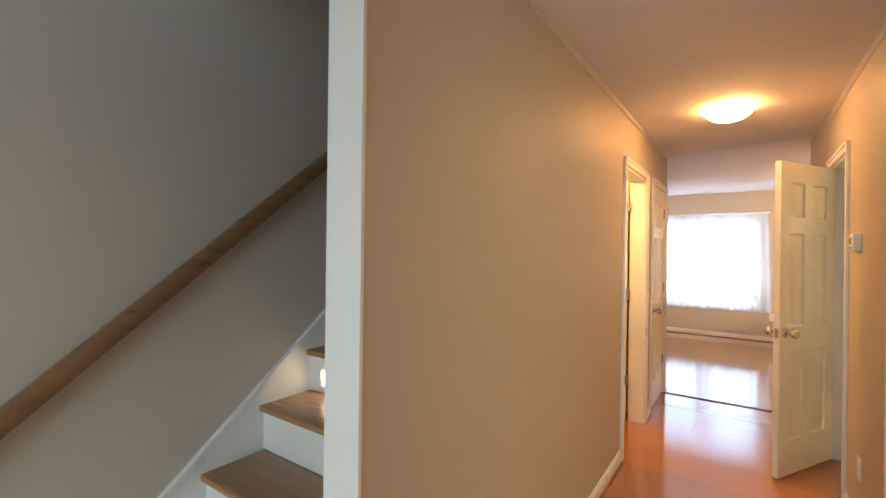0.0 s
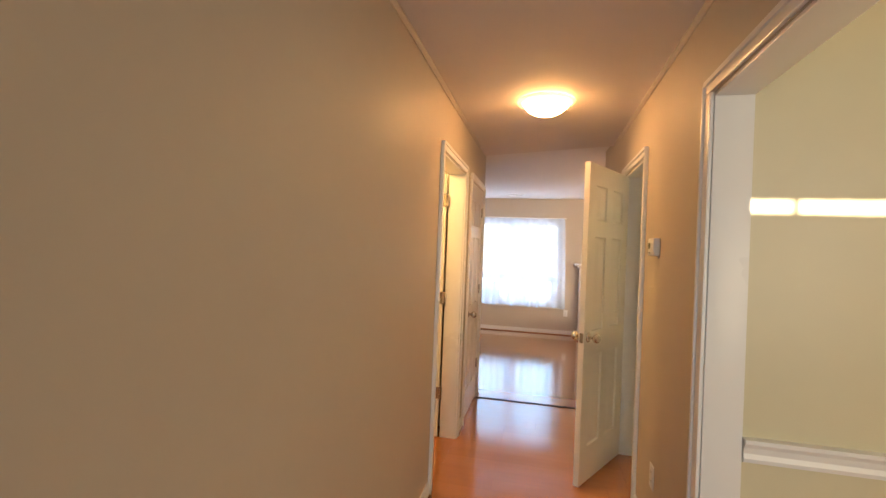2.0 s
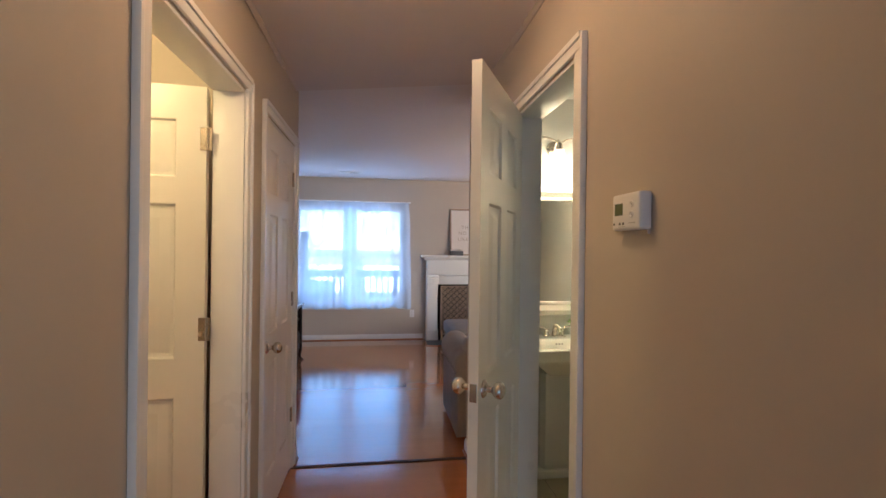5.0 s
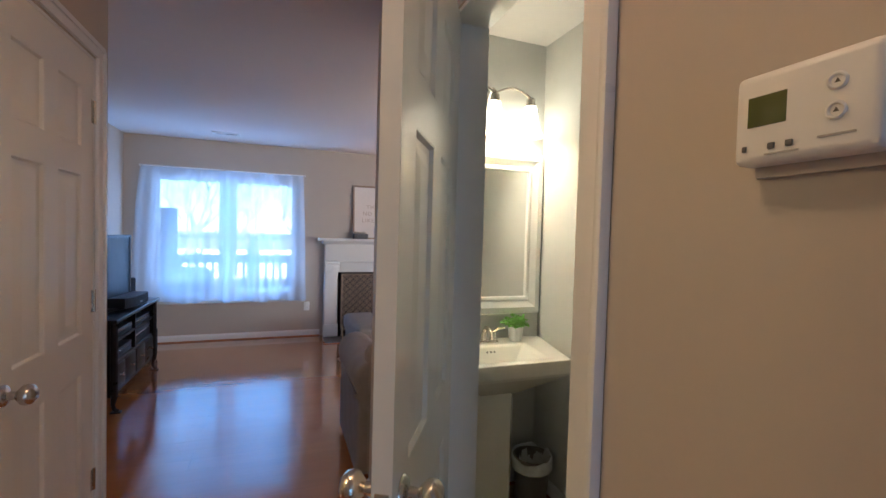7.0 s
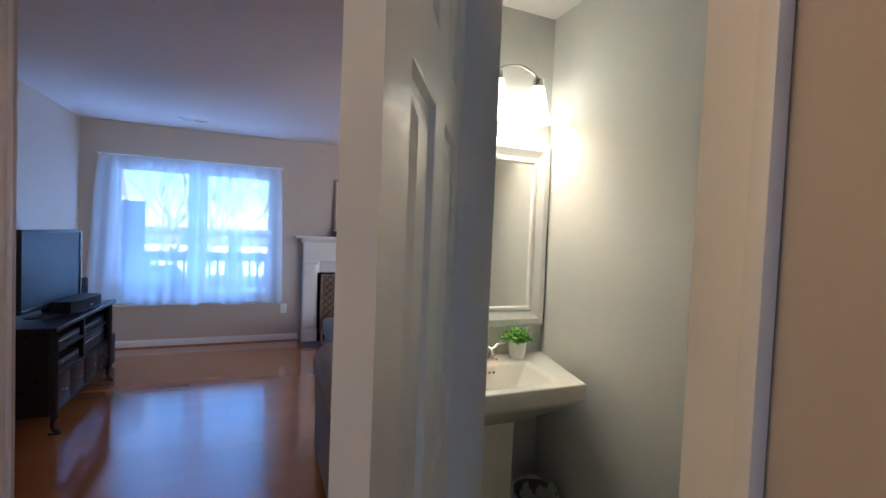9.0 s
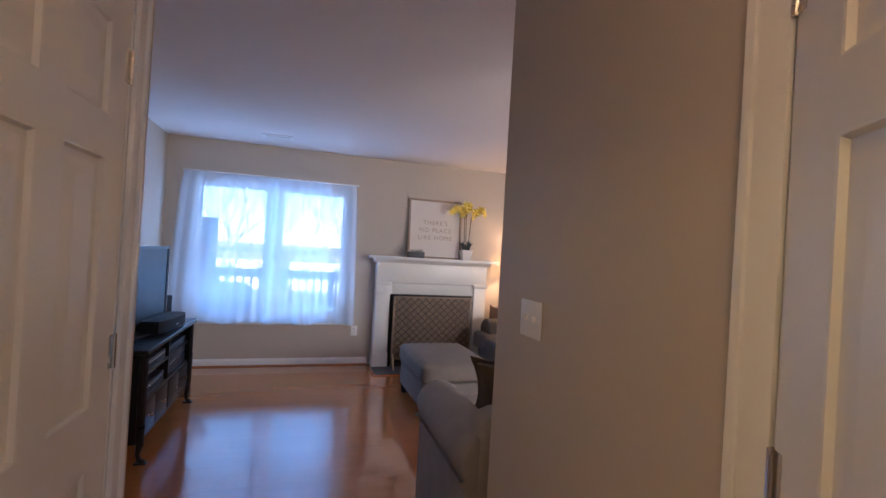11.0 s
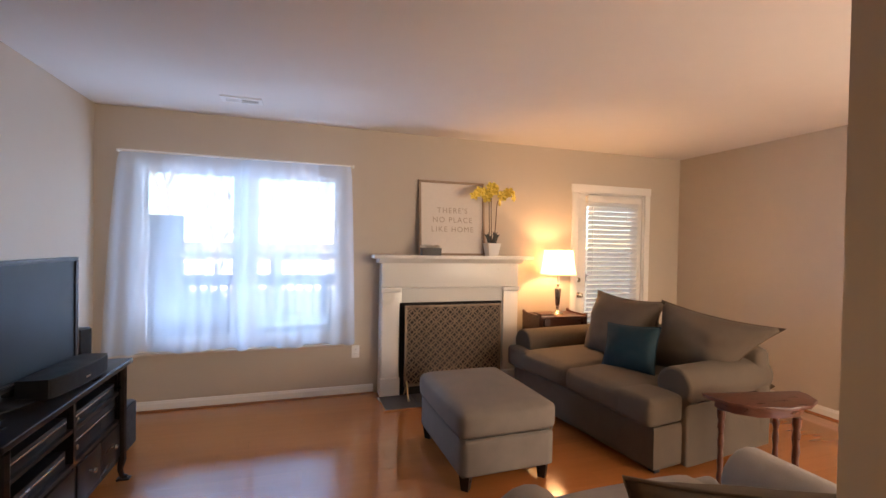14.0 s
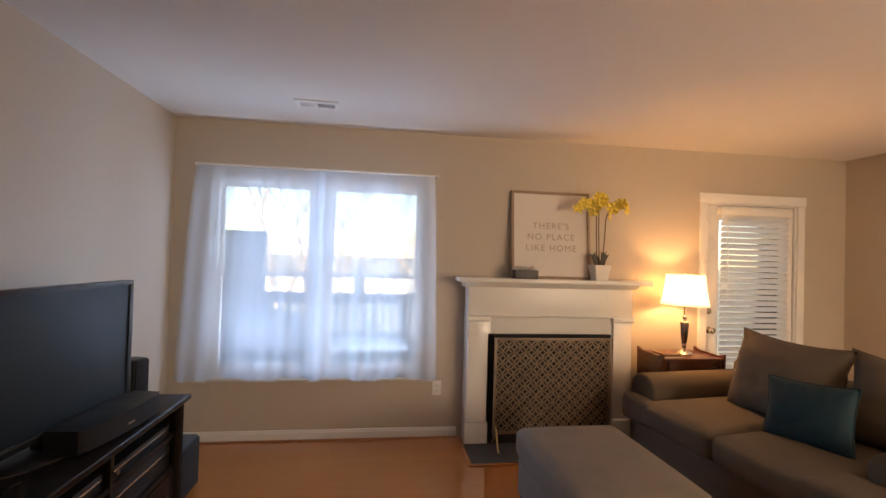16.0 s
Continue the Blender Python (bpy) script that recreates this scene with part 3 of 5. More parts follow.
def curtain(name, xt0, xt1, xb0, xb1, y, phase):
    root = thing(name, "white sheer curtain panel hanging over the window", "curtain", group="window curtains")
    bm = bmesh.new()
    nu, nv = 110, 26
    rows = []
    for j in range(nv + 1):
        v = j / nv
        row = []
        for i in range(nu + 1):
            u = i / nu
            w = v ** 0.6
            x = (xt0 + (xt1 - xt0) * u) * (1 - w) + (xb0 + (xb1 - xb0) * u) * w
            fold = math.sin(u * 44 + phase + 1.2 * math.sin(u * 9 + phase)) * (0.003 + 0.004 * v) + 0.004 * math.sin(u * 17 + 2 * v + phase)
            z = 2.085 - v * (1.595 + 0.012 * math.sin(u * 13 + phase) + 0.006 * math.sin(u * 41))
            row.append(bm.verts.new((x, y + fold, z)))
        rows.append(row)
    for a, b in zip(rows, rows[1:]):
        for i in range(nu):
            bm.faces.new((a[i], a[i + 1], b[i + 1], b[i]))
    part("sheer_panel", bm, CURTAIN, root, smooth=180)
    hem = bmesh.new()
    lo, hi = [], []
    for i in range(nu + 1):
        u = i / nu
        x = xb0 + (xb1 - xb0) * u
        fold = math.sin(u * 44 + phase + 1.2 * math.sin(u * 9 + phase)) * 0.007 + 0.004 * math.sin(u * 17 + 2 + phase)
        z = 2.085 - (1.595 + 0.012 * math.sin(u * 13 + phase) + 0.006 * math.sin(u * 41))
        lo.append(hem.verts.new((x, y + fold - 0.002, z)))
        hi.append(hem.verts.new((x, y + fold - 0.002, z + 0.045)))
    for i in range(nu):
        hem.faces.new((lo[i], lo[i + 1], hi[i + 1], hi[i]))
    part("hem", hem, CURTAIN, root, smooth=180)
    return root


curtain("sheer_curtain", -0.815, 0.11, -0.93, 0.12, WY - 0.055, 0.4)
curtain("sheer_curtain", 0.07, 0.955, 0.04, 1.015, WY - 0.068, 2.1)
rod = thing("curtain_rod", "thin white curtain rod above the window", "curtain rod")
part("rod", tube([(-0.825, WY - 0.06, 2.096), (0.98, WY - 0.06, 2.092)], 0.008, 10), WHITE, rod)
for x in (-0.825, 0.98):
    part("bracket", boxes((x - 0.008, x + 0.008, WY - 0.068, WY - 0.0005, 2.082, 2.102), bevel=0.003), WHITE, rod)

# ---- patio door ----
pd = tagged(new("door_4"), "white glazed patio door with white blind", "door", kind="structure")
D0, D1, DT = 3.41, 4.27, 1.985
part("leaf", boxes((D0, D0 + 0.12, WY + 0.02, WY + 0.06, 0.02, DT), (D1 - 0.12, D1, WY + 0.02, WY + 0.06, 0.02, DT), (D0 + 0.12, D1 - 0.12, WY + 0.02, WY + 0.06, DT - 0.13, DT), (D0 + 0.12, D1 - 0.12, WY + 0.02, WY + 0.06, 0.02, 0.27), bevel=0.004), WHITE, pd)
pn = part("pane", boxes((D0 + 0.12, D1 - 0.12, WY + 0.038, WY + 0.042, 0.27, DT - 0.13)), PANE, pd, smooth=None)
pn.visible_shadow = False
bmk = part("door_knob", lathe([(0, 0), (0.03, 0), (0.03, 0.005), (0.012, 0.012), (0.012, 0.03), (0.027, 0.042), (0.028, 0.056), (0.02, 0.066), (0, 0.068)], m=Matrix.Translation((3.440, WY + 0.02, 0.876)) @ Matrix.Rotation(radians(90), 4, "X")), NICKEL, pd, "satin nickel knob", 50)
part("deadbolt", lathe([(0, 0), (0.028, 0), (0.026, 0.012), (0.01, 0.014), (0.008, 0.028), (0, 0.029)], m=Matrix.Translation((3.434, WY + 0.02, 1.041)) @ Matrix.Rotation(radians(90), 4, "X")), NICKEL, pd, "satin nickel deadbolt", 50)
cs = tagged(new("trim_patio_door"), "white moulded casing round the patio door", "door casing", kind="structure")
for d in ((3.318, 3.395, 0, 2.0), (4.285, 4.36, 0, 2.0)):
    part("casing_leg", boxes((d[0], d[1], WY - 0.018, WY - 0.0005, 0, 2.0), bevel=0.005), WHITE, cs)
part("casing_head", boxes((3.31, 4.368, WY - 0.022, WY - 0.0005, 2.0, 2.085), bevel=0.006), WHITE, cs)
struct("jamb_patio", boxes((3.39, 3.408, WY, WY + 0.14, 0, 2.0), (4.272, 4.29, WY, WY + 0.14, 0, 2.0), (3.408, 4.272, WY, WY + 0.14, 1.987, 2.0)), WHITE, "white patio door frame", "door frame")
blind = thing("mini_blind", "white horizontal slat blind on the patio door", "blind")
part("headrail", boxes((3.505, 4.215, WY - 0.036, WY + 0.018, 1.895, 1.965), bevel=0.006), WHITE, blind)
slat_bm = extrude_poly([(-0.025, 0.0005), (-0.008, 0.0028), (0.008, 0.0028), (0.025, 0.0005), (0.025, -0.0010), (0.008, 0.0013), (-0.008, 0.0013), (-0.025, -0.0010)], "x", 3.525, 4.195)
slat_me = mesh_of("slat", slat_bm, BLIND)
for i in range(33):
    s = new("slat", slat_me)
    s.parent = blind
    s.matrix_basis = pose(0, WY - 0.008, 1.875 - i * 0.0505, -60 + random.uniform(-3, 3))
part("bottom_rail", boxes((3.525, 4.195, WY - 0.02, WY + 0.008, 0.235, 0.252), bevel=0.004), WHITE, blind)
for x in (3.65, 4.02):
    part("ladder_cord", tube([(x, WY - 0.031, 0.24), (x, WY - 0.031, 1.87)], 0.0012, 5), WHITE, blind)
part("tilt_wand", tube([(3.57, WY - 0.036, 1.86), (3.575, WY - 0.036, 1.1)], 0.004, 6), WHITE, blind)

# ---- stairs ----
st = tagged(new("stairs"), "wooden staircase with oak treads and white risers", "stairs", kind="structure")
for k in range(1, 14):
    y, z = 2.229 + 0.2385 * (k - 3), 0.193 * k
    part("tread", boxes((-0.985, -0.112, y, y + 0.265, z - 0.026, z), bevel=0.008, seg=3), OAK, st)
    part("riser", boxes((-0.985, -0.112, y + 0.026, y + 0.040, z - 0.193, z - 0.026)), WHITE, st)
for nm, x0, x1 in (("skirt_board", -1.0, -0.985), ("skirt_board", -0.1215, -0.1125)):
    part(nm, extrude_poly([(1.45, 0.0), (1.45, 0.012), (4.9, 0.012 + 3.45 * 0.805), (4.9, 3.45 * 0.805 - 0.36), (1.90, 0.0)], "x", x0, x1), WHITE, st)
part("skirt_cap", extrude_poly([(1.45, 0.0125), (1.45, 0.034), (4.9, 0.034 + 3.45 * 0.805), (4.9, 0.0125 + 3.45 * 0.805)], "x", -1.0, -0.976), WHITE, st)
hr = thing("handrail", "dark oak handrail fixed to the stair wall", "handrail")
bm = bmesh.new()
prof = [(-0.022, -0.027), (0.022, -0.027), (0.027, -0.008), (0.022, 0.018), (0.010, 0.028), (-0.010, 0.028), (-0.022, 0.018), (-0.027, -0.008)]
ends = []
for y in (1.10, 5.0):
    z = 0.97 + (y - 1.68) * 0.82
    ends.append([bm.verts.new((-0.935 + u, y, z - 0.008 + v * 1.4)) for u, v in prof])
for i in range(8):
    bm.faces.new((ends[0][i], ends[0][(i + 1) % 8], ends[1][(i + 1) % 8], ends[1][i]))
bm.faces.new(ends[0])
bm.faces.new(ends[1])
part("rail", bm, RAILWOOD, hr, smooth=60)
for y in (1.5, 3.1, 4.6):
    z = 0.97 + (y - 1.68) * 0.82
    part("bracket", tube([(-0.998, y, z - 0.10), (-0.96, y, z - 0.09), (-0.937, y, z - 0.034)], 0.007, 8), BRASS, hr, "brass bracket")

# ---- hall fixtures ----
hl = thing("ceiling_light", "flush glass dome ceiling light glowing warm white", "ceiling light", (0.59, 4.85, HALL_C))
part("backplate", lathe([(0.0, 0.0), (0.13, 0.0), (0.13, -0.014), (0.0, -0.016)], seg=40), CERAMIC, hl)
part("dome", lathe([(0.0, -0.098), (0.040, -0.095), (0.078, -0.085), (0.108, -0.068), (0.130, -0.046), (0.142, -0.026), (0.132, -0.022), (0.0, -0.020)], seg=48), HALLGLASS, hl, "glowing frosted glass dome", 60)
part("glass_rim", lathe([(0.143, -0.030), (0.160, -0.022), (0.176, -0.017), (0.178, -0.012), (0.160, -0.016), (0.143, -0.024)], seg=48), RIMGLASS, hl, "clear glass rim", 60)
for a in (20, 140, 260):
    c, s = math.cos(radians(a)), math.sin(radians(a))
    part("clip", boxes((-0.004, 0.004, 0.140, 0.152, -0.052, 0.0), bevel=0.002, m=Matrix.Rotation(radians(a - 90), 4, "Z")), NICKEL, hl, "nickel clip")

th = thing("thermostat", "white plastic wall thermostat with small display", "thermostat")
part("case", boxes((1.147, 1.1795, 4.429, 4.553, 1.459, 1.550), bevel=0.009, seg=3), PLASTIC, th)
part("base_plate", boxes((1.172, 1.1798, 4.438, 4.545, 1.448, 1.460)), WALL, th, "unpainted strip of the mounting plate")
part("display", boxes((1.1462, 1.1475, 4.502, 4.538, 1.496, 1.526), bevel=0.0005), LCD, th, "olive liquid crystal display")
for z in (1.521, 1.496):
    part("button", lathe([(0.0078, 0), (0.0080, 0.0010), (0.0068, 0.0026), (0.0056, 0.0026), (0.0046, 0.0006), (0, 0.0006)], seg=20, m=Matrix.Translation((1.147, 4.462, z)) @ Matrix.Rotation(radians(-90), 4, "Y")), PLASTIC, th)
    part("arrow_mark", lathe([(0.0, 0), (0.0028, 0.0001), (0, 0.0004)], seg=3, m=Matrix.Translation((1.1463, 4.462, z)) @ Matrix.Rotation(radians(-90), 4, "Y")), DARKMARK, th, "dark printed arrow")
for y, w in ((4.540, 0.004), (4.514, 0.006), (4.498, 0.006)):
    part("slide_switch", boxes((1.1450, 1.1475, y - w / 2, y + w / 2, 1.472, 1.478), bevel=0.0008), DARKMARK, th, "dark slide switch")
part("printed_mark", boxes((1.1462, 1.1473, 4.447, 4.475, 1.4745, 1.4765)), GREYPL, th)
part("printed_mark", boxes((1.1462, 1.1473, 4.490, 4.520, 1.4665, 1.4682)), GREYPL, th)


def switch_plate(name, label, m, toggles):
    r = thing(name, label, "light switch")
    w = 0.078 + 0.046 * (toggles - 1)
    part("plate", boxes((-w / 2, w / 2, 0.0005, 0.006, -0.058, 0.058), bevel=0.003, m=m), PLASTIC, r)
    for i in range(toggles):
        x = (i - (toggles - 1) / 2) * 0.046
        part("toggle", boxes((x - 0.005, x + 0.005, 0.006, 0.017, -0.008, 0.010), bevel=0.002, m=m), PLASTIC, r)
        for z in (-0.030, 0.030):
            part("screw", lathe([(0, 0), (0.003, 0), (0.0025, 0.001), (0, 0.0012)], seg=10, m=m @ Matrix.Translation((x, 0.006, z)) @ Matrix.Rotation(radians(-90), 4, "X")), PLASTIC, r)
    return r


switch_plate("light_switch", "white two-gang toggle switch on the hall wall", Matrix.Translation((1.1618, 6.226, 1.195)) @ Matrix.Rotation(radians(91.4), 4, "Z"), 2)


def outlet(name, label, m):
    r = thing(name, label, "outlet")
    part("plate", boxes((-0.036, 0.036, 0.0005, 0.006, -0.058, 0.058), bevel=0.003, m=m), PLASTIC, r)
    for z in (-0.021, 0.021):
        f = part("socket", boxes((-0.016, 0.016, 0.006, 0.0075, z - 0.014, z + 0.014), bevel=0.004, m=m), PLASTIC, r)
        part("slot", boxes((-0.007, -0.005, 0.0070, 0.0080, z - 0.003, z + 0.006), (0.005, 0.007, 0.0070, 0.0080, z - 0.003, z + 0.006), m=m), DARKMARK, f)
    return r


outlet("wall_outlet", "white duplex outlet beside the fireplace", Matrix.Translation((1.032, WY, 0.397)) @ Matrix.Rotation(radians(180), 4, "Z"))
outlet("wall_outlet", "white duplex outlet low on the hall wall", Matrix.Translation((1.18, 4.42, 0.36)) @ Matrix.Rotation(radians(90), 4, "Z"))

vent = thing("ceiling_vent", "white slotted air register in the ceiling", "ceiling vent")
part("frame", boxes((-0.03, 0.25, 9.61, 9.65, LIV_C - 0.010, LIV_C - 0.0005), (-0.03, 0.25, 9.725, 9.75, LIV_C - 0.010, LIV_C - 0.0005), (-0.03, 0.0, 9.65, 9.725, LIV_C - 0.010, LIV_C - 0.0005), (0.22, 0.25, 9.65, 9.725, LIV_C - 0.010, LIV_C - 0.0005)), WHITE, vent)
# Flat dark panel in place of a shaded duct.
part("backing", boxes((0.0, 0.22, 9.65, 9.725, LIV_C - 0.003, LIV_C - 0.0005)), NEARBLACK, vent, "dark panel standing in for the duct's shade")
for i in range(16):
    x = 0.006 + i * 0.0136
    part("vane", boxes((-0.0010, 0.0010, 9.65, 9.725, -0.008, 0.008), m=Matrix.Translation((x, 0, LIV_C - 0.009)) @ Matrix.Rotation(radians(45 if i < 8 else -45), 4, "Y")), WHITE, vent)

# ---- soft shapes ----


def soft(x0, x1, y0, y1, z0, z1, r=0.04, crown=0.012, n=10, wob=0.003, m=None, sag=0.0):
    """A stuffed block: rounded edges, swollen faces, slight unevenness."""
    bm = bmesh.new()
    bmesh.ops.create_cube(bm, size=2)
    bmesh.ops.subdivide_edges(bm, edges=bm.edges[:], cuts=n, use_grid_fill=True)
    c = Vector(((x0 + x1) / 2, (y0 + y1) / 2, (z0 + z1) / 2))
    h = Vector(((x1 - x0) / 2, (y1 - y0) / 2, (z1 - z0) / 2))
    r = min(r, *h)
    for v in bm.verts:
        q = v.co.copy()
        p = Vector([math.copysign(1 - (1 - abs(q[i])) ** 1.25, q[i]) * h[i] for i in range(3)])
        inner = Vector([max(-h[i] + r, min(h[i] - r, p[i])) for i in range(3)])
        d = p - inner
        if d.length > 1e-6:
            p = inner + d.normalized() * r
        for i in range(3):
            if abs(q[i]) > 0.999:
                j, k = (i + 1) % 3, (i + 2) % 3
                p[i] += math.copysign(crown * (1 - q[j] ** 2) * (1 - q[k] ** 2), q[i])
        p.z -= sag * (1 - q.x ** 2) * (1 - q.y ** 2) * (q.z > 0)
        w = c + p
        p += Vector((noise.noise(w * 6), noise.noise(w * 6 + Vector((7, 0, 0))), noise.noise(w * 6 + Vector((0, 9, 0))))) * wob
        v.co = c + p
    if m is not None:
        bmesh.ops.transform(bm, matrix=m, verts=bm.verts[:])
    return bm


def pillow(w, h, t, m, n=20, pinch=0.06, wob=0.006, seed=0.0, taper=0.0):
    """A stuffed pillow with drawn-in sides and pointed corners, in the local x-z plane."""
    bm = bmesh.new()
    grid = {}
    for sd in (1, -1):
        for i in range(n + 1):
            for j in range(n + 1):
                u, v = 2 * i / n - 1, 2 * j / n - 1
                edge = abs(u) == 1 or abs(v) == 1
                if sd == -1 and edge:
                    grid[sd, i, j] = grid[1, i, j]
                    continue
                x = u * w / 2 * (1 - pinch * (1 - v * v)) * (1 - (u < 0) * taper * (1 - v) / 2)
                z = v * h / 2 * (1 - pinch * (1 - u * u))
                y = sd * t / 2 * ((1 - abs(u) ** 2.6) * (1 - abs(v) ** 2.6)) ** 0.55
                k = Vector((x * 5 + seed, y * 5, z * 5))
                y += (noise.noise(k) + 0.35 * noise.noise(k * 3.1) + 0.12 * noise.noise(k * 7.0)) * wob * (not edge)
                grid[sd, i, j] = bm.verts.new(m @ Vector((x, y, z)))
    for sd in (1, -1):
        for i in range(n):
            for j in range(n):
                bm.faces.new([grid[sd, a, b] for a, b in ((i, j), (i + 1, j), (i + 1, j + 1), (i, j + 1))])
    return bm


def piping(w, h, m, pinch=0.06, r=0.005, taper=0.0):
    pts = []
    for k in range(81):
        s = k / 80 * 4
        if s < 1:
            u, v = -1 + 2 * s, -1
        elif s < 2:
            u, v = 1, -1 + 2 * (s - 1)
        elif s < 3:
            u, v = 1 - 2 * (s - 2), 1
        else:
            u, v = -1, 1 - 2 * (s - 3)
        pts.append(m @ Vector((u * w / 2 * (1 - pinch * (1 - v * v)) * (1 - (u < 0) * taper * (1 - v) / 2), 0, v * h / 2 * (1 - pinch * (1 - u * u)))))
    return tube(pts, r, 6)


def rolled_arm(axis, a, b, c, z0, zr, r, half, sweep=0.0):
    """An upholstered arm with a rolled top, along an axis from a to b; c is its middle line."""
    poly = [(c - half, z0), (c + half, z0), (c + half, zr - r * 0.75)]
    for i in range(15):
        t = radians(-50 + i * 280 / 14)
        poly.append((c + r * math.cos(t), zr + r * math.sin(t)))
    poly.append((c - half, zr - r * 0.75))
    bm = extrude_poly(poly, axis, a, b)
    caps = [f for f in bm.faces if len(f.verts) > 4]
    bmesh.ops.bevel(bm, geom=[e for f in caps for e in f.edges], offset=0.022, segments=3, profile=0.6, affect="EDGES")
    return bm


# ---- fireplace ----
fp = thing("fireplace_mantel", "white painted wooden fireplace mantel with plain pilasters", "fireplace", (0.03, 0, 0))
M0, M1, MY = 1.211, 2.595, 10.05
part("back_panel", boxes((M0, 1.407, MY + 0.03, WY - 0.0005, 0, 1.261), (2.40, M1, MY + 0.03, WY - 0.0005, 0, 1.261), (1.407, 2.40, MY + 0.03, WY - 0.0005, 0.855, 1.261), bevel=0.003), WHITE, fp)
part("frieze", boxes((M0 + 0.004, M1 - 0.004, MY + 0.012, MY + 0.0295, 1.0, 1.226), bevel=0.004), WHITE, fp)
part("frieze_moulding", extrude_poly([(MY + 0.0295, 0.982), (MY + 0.004, 0.986), (MY - 0.002, 0.999), (MY + 0.0295, 0.9995)], "x", 1.39, 2.415), WHITE, fp)
for a, b in ((M0, 1.385), (2.42, M1)):
    part("pilaster", boxes((a + 0.008, b - 0.008, MY + 0.004, MY + 0.0295, 0.17, 0.955), bevel=0.003), WHITE, fp)
    part("plinth", boxes((a - 0.004, b + 0.004, MY - 0.012, MY + 0.0295, 0.0, 0.168), bevel=0.005), WHITE, fp)
    part("capital", boxes((a - 0.006, b + 0.006, MY - 0.012, MY + 0.0295, 0.957, 0.998), bevel=0.008, seg=3), WHITE, fp)
part("shelf_moulding", extrude_poly([(WY - 0.001, 1.221), (MY + 0.010, 1.223), (MY - 0.004, 1.238), (MY - 0.028, 1.248), (MY - 0.045, 1.265), (WY - 0.001, 1.2655)], "x", M0 - 0.03, M1 + 0.03), WHITE, fp)
part("shelf", boxes((1.128, 2.72, MY - 0.075, WY - 0.0005, 1.266, 1.298), bevel=0.006, seg=3), WHITE, fp)
part("firebox", boxes((1.387, 1.43, MY + 0.02, WY - 0.002, 0.0, 0.854), (2.372, 2.414, MY + 0.02, WY - 0.002, 0.0, 0.854), (1.43, 2.372, MY + 0.02, WY - 0.002, 0.80, 0.854), (1.43, 2.372, WY - 0.012, WY - 0.002, 0.0, 0.80), (1.4302, 2.3718, MY - 0.0125, WY - 0.0122, 0.0, 0.008)), NEARBLACK, fp, "black firebox surround")
hearth = struct("hearth", boxes((1.20, 2.62, 9.715, MY - 0.013, 0.0, 0.008)), SUB, "dark slate hearth set in the floor", "hearth")
hearth.location.x = 0.03
for i in range(5):
    a = 1.202 + i * 0.2835
    part("tile", boxes((a, a + 0.280, 9.717, MY - 0.015, 0.004, 0.0115), bevel=0.0015, seg=1), SLATE, hearth)
part("hearth_border", boxes((1.178, 2.645, 9.692, 9.7145, 0.0, 0.010), (1.178, 1.1995, 9.7145, MY - 0.013, 0.0, 0.010), (2.6205, 2.645, 9.7145, MY - 0.013, 0.0, 0.010), bevel=0.002), PLANK, hearth, "wooden hearth border")

# lattice screen
sc = thing("fire_screen", "bronze fireplace screen with interlaced ring lattice", "fire screen", (0.03, 0, 0))
S0, S1, SB, ST, SY = 1.415, 2.375, 0.10, 0.840, 9.985
part("frame", boxes((S0, S0 + 0.022, SY - 0.008, SY + 0.008, SB, ST), (S1 - 0.022, S1, SY - 0.008, SY + 0.008, SB, ST), (S0 + 0.022, S1 - 0.022, SY - 0.008, SY + 0.008, ST - 0.022, ST), (S0 + 0.022, S1 - 0.022, SY - 0.008, SY + 0.008, SB, SB + 0.022), bevel=0.003), BRONZE, sc)
part("lattice_backing", boxes((S0 + 0.022, S1 - 0.022, SY + 0.004, SY + 0.0055, SB + 0.022, ST - 0.022)), NEARBLACK, sc, "black sheet behind the lattice")
ring_bm = bmesh.new()
P = 0.0916
for i in range(-1, 10):
    for j in range(-1, 8):
        cx, cz = S0 + 0.022 + P * (i + 0.5), SB + 0.022 + 0.0864 * (j + 0.5)
        for (ox, oz) in ((0, 0), (P / 2, 0.0432)):
            x, z = cx + ox, cz + oz
            R = 0.0445
            if not (S0 - 0.02 < x < S1 + 0.02 and SB - 0.02 < z < ST + 0.02):
                continue
            prev = None
            first = None
            for k in range(25):
                t = 2 * math.pi * k / 24
                q = []
                for rr, yy in ((R - 0.0058, 0), (R + 0.0058, 0), (R + 0.0058, 0.005), (R - 0.0058, 0.005)):
                    q.append((min(S1 - 0.021, max(S0 + 0.021, x + rr * math.cos(t))), SY - 0.003 + yy, min(ST - 0.021, max(SB + 0.021, z + rr * math.sin(t)))))
                vs = [ring_bm.verts.new(w) for w in q]
                if prev:
                    for e in range(4):
                        ring_bm.faces.new((prev[e], prev[(e + 1) % 4], vs[(e + 1) % 4], vs[e]))
                prev = vs
tagged(part("lattice", ring_bm, BRONZE, sc, "interlaced bronze ring lattice", smooth=None), kind="stuff")
for x in (S0 + 0.02, S1 - 0.02):
    part("foot", tube([(x, SY + 0.07, 0.012), (x, SY + 0.03, 0.05), (x, SY, 0.13), (x, SY - 0.03, 0.16), (x, SY - 0.055, 0.13), (x, SY - 0.075, 0.06), (x, SY - 0.105, 0.018), (x, SY - 0.13, 0.018)], 0.008, 8), BRASS, sc, "curled brass foot")

# ---- things on the mantel ----
MZ = 1.298
sg = thing("framed_sign", "square framed sign with lettering leaning on the mantel", "sign", (1.94, 10.105, MZ))
lean = pose(0, 0, 0, -5.5)
W2, H2 = 0.338, 0.726
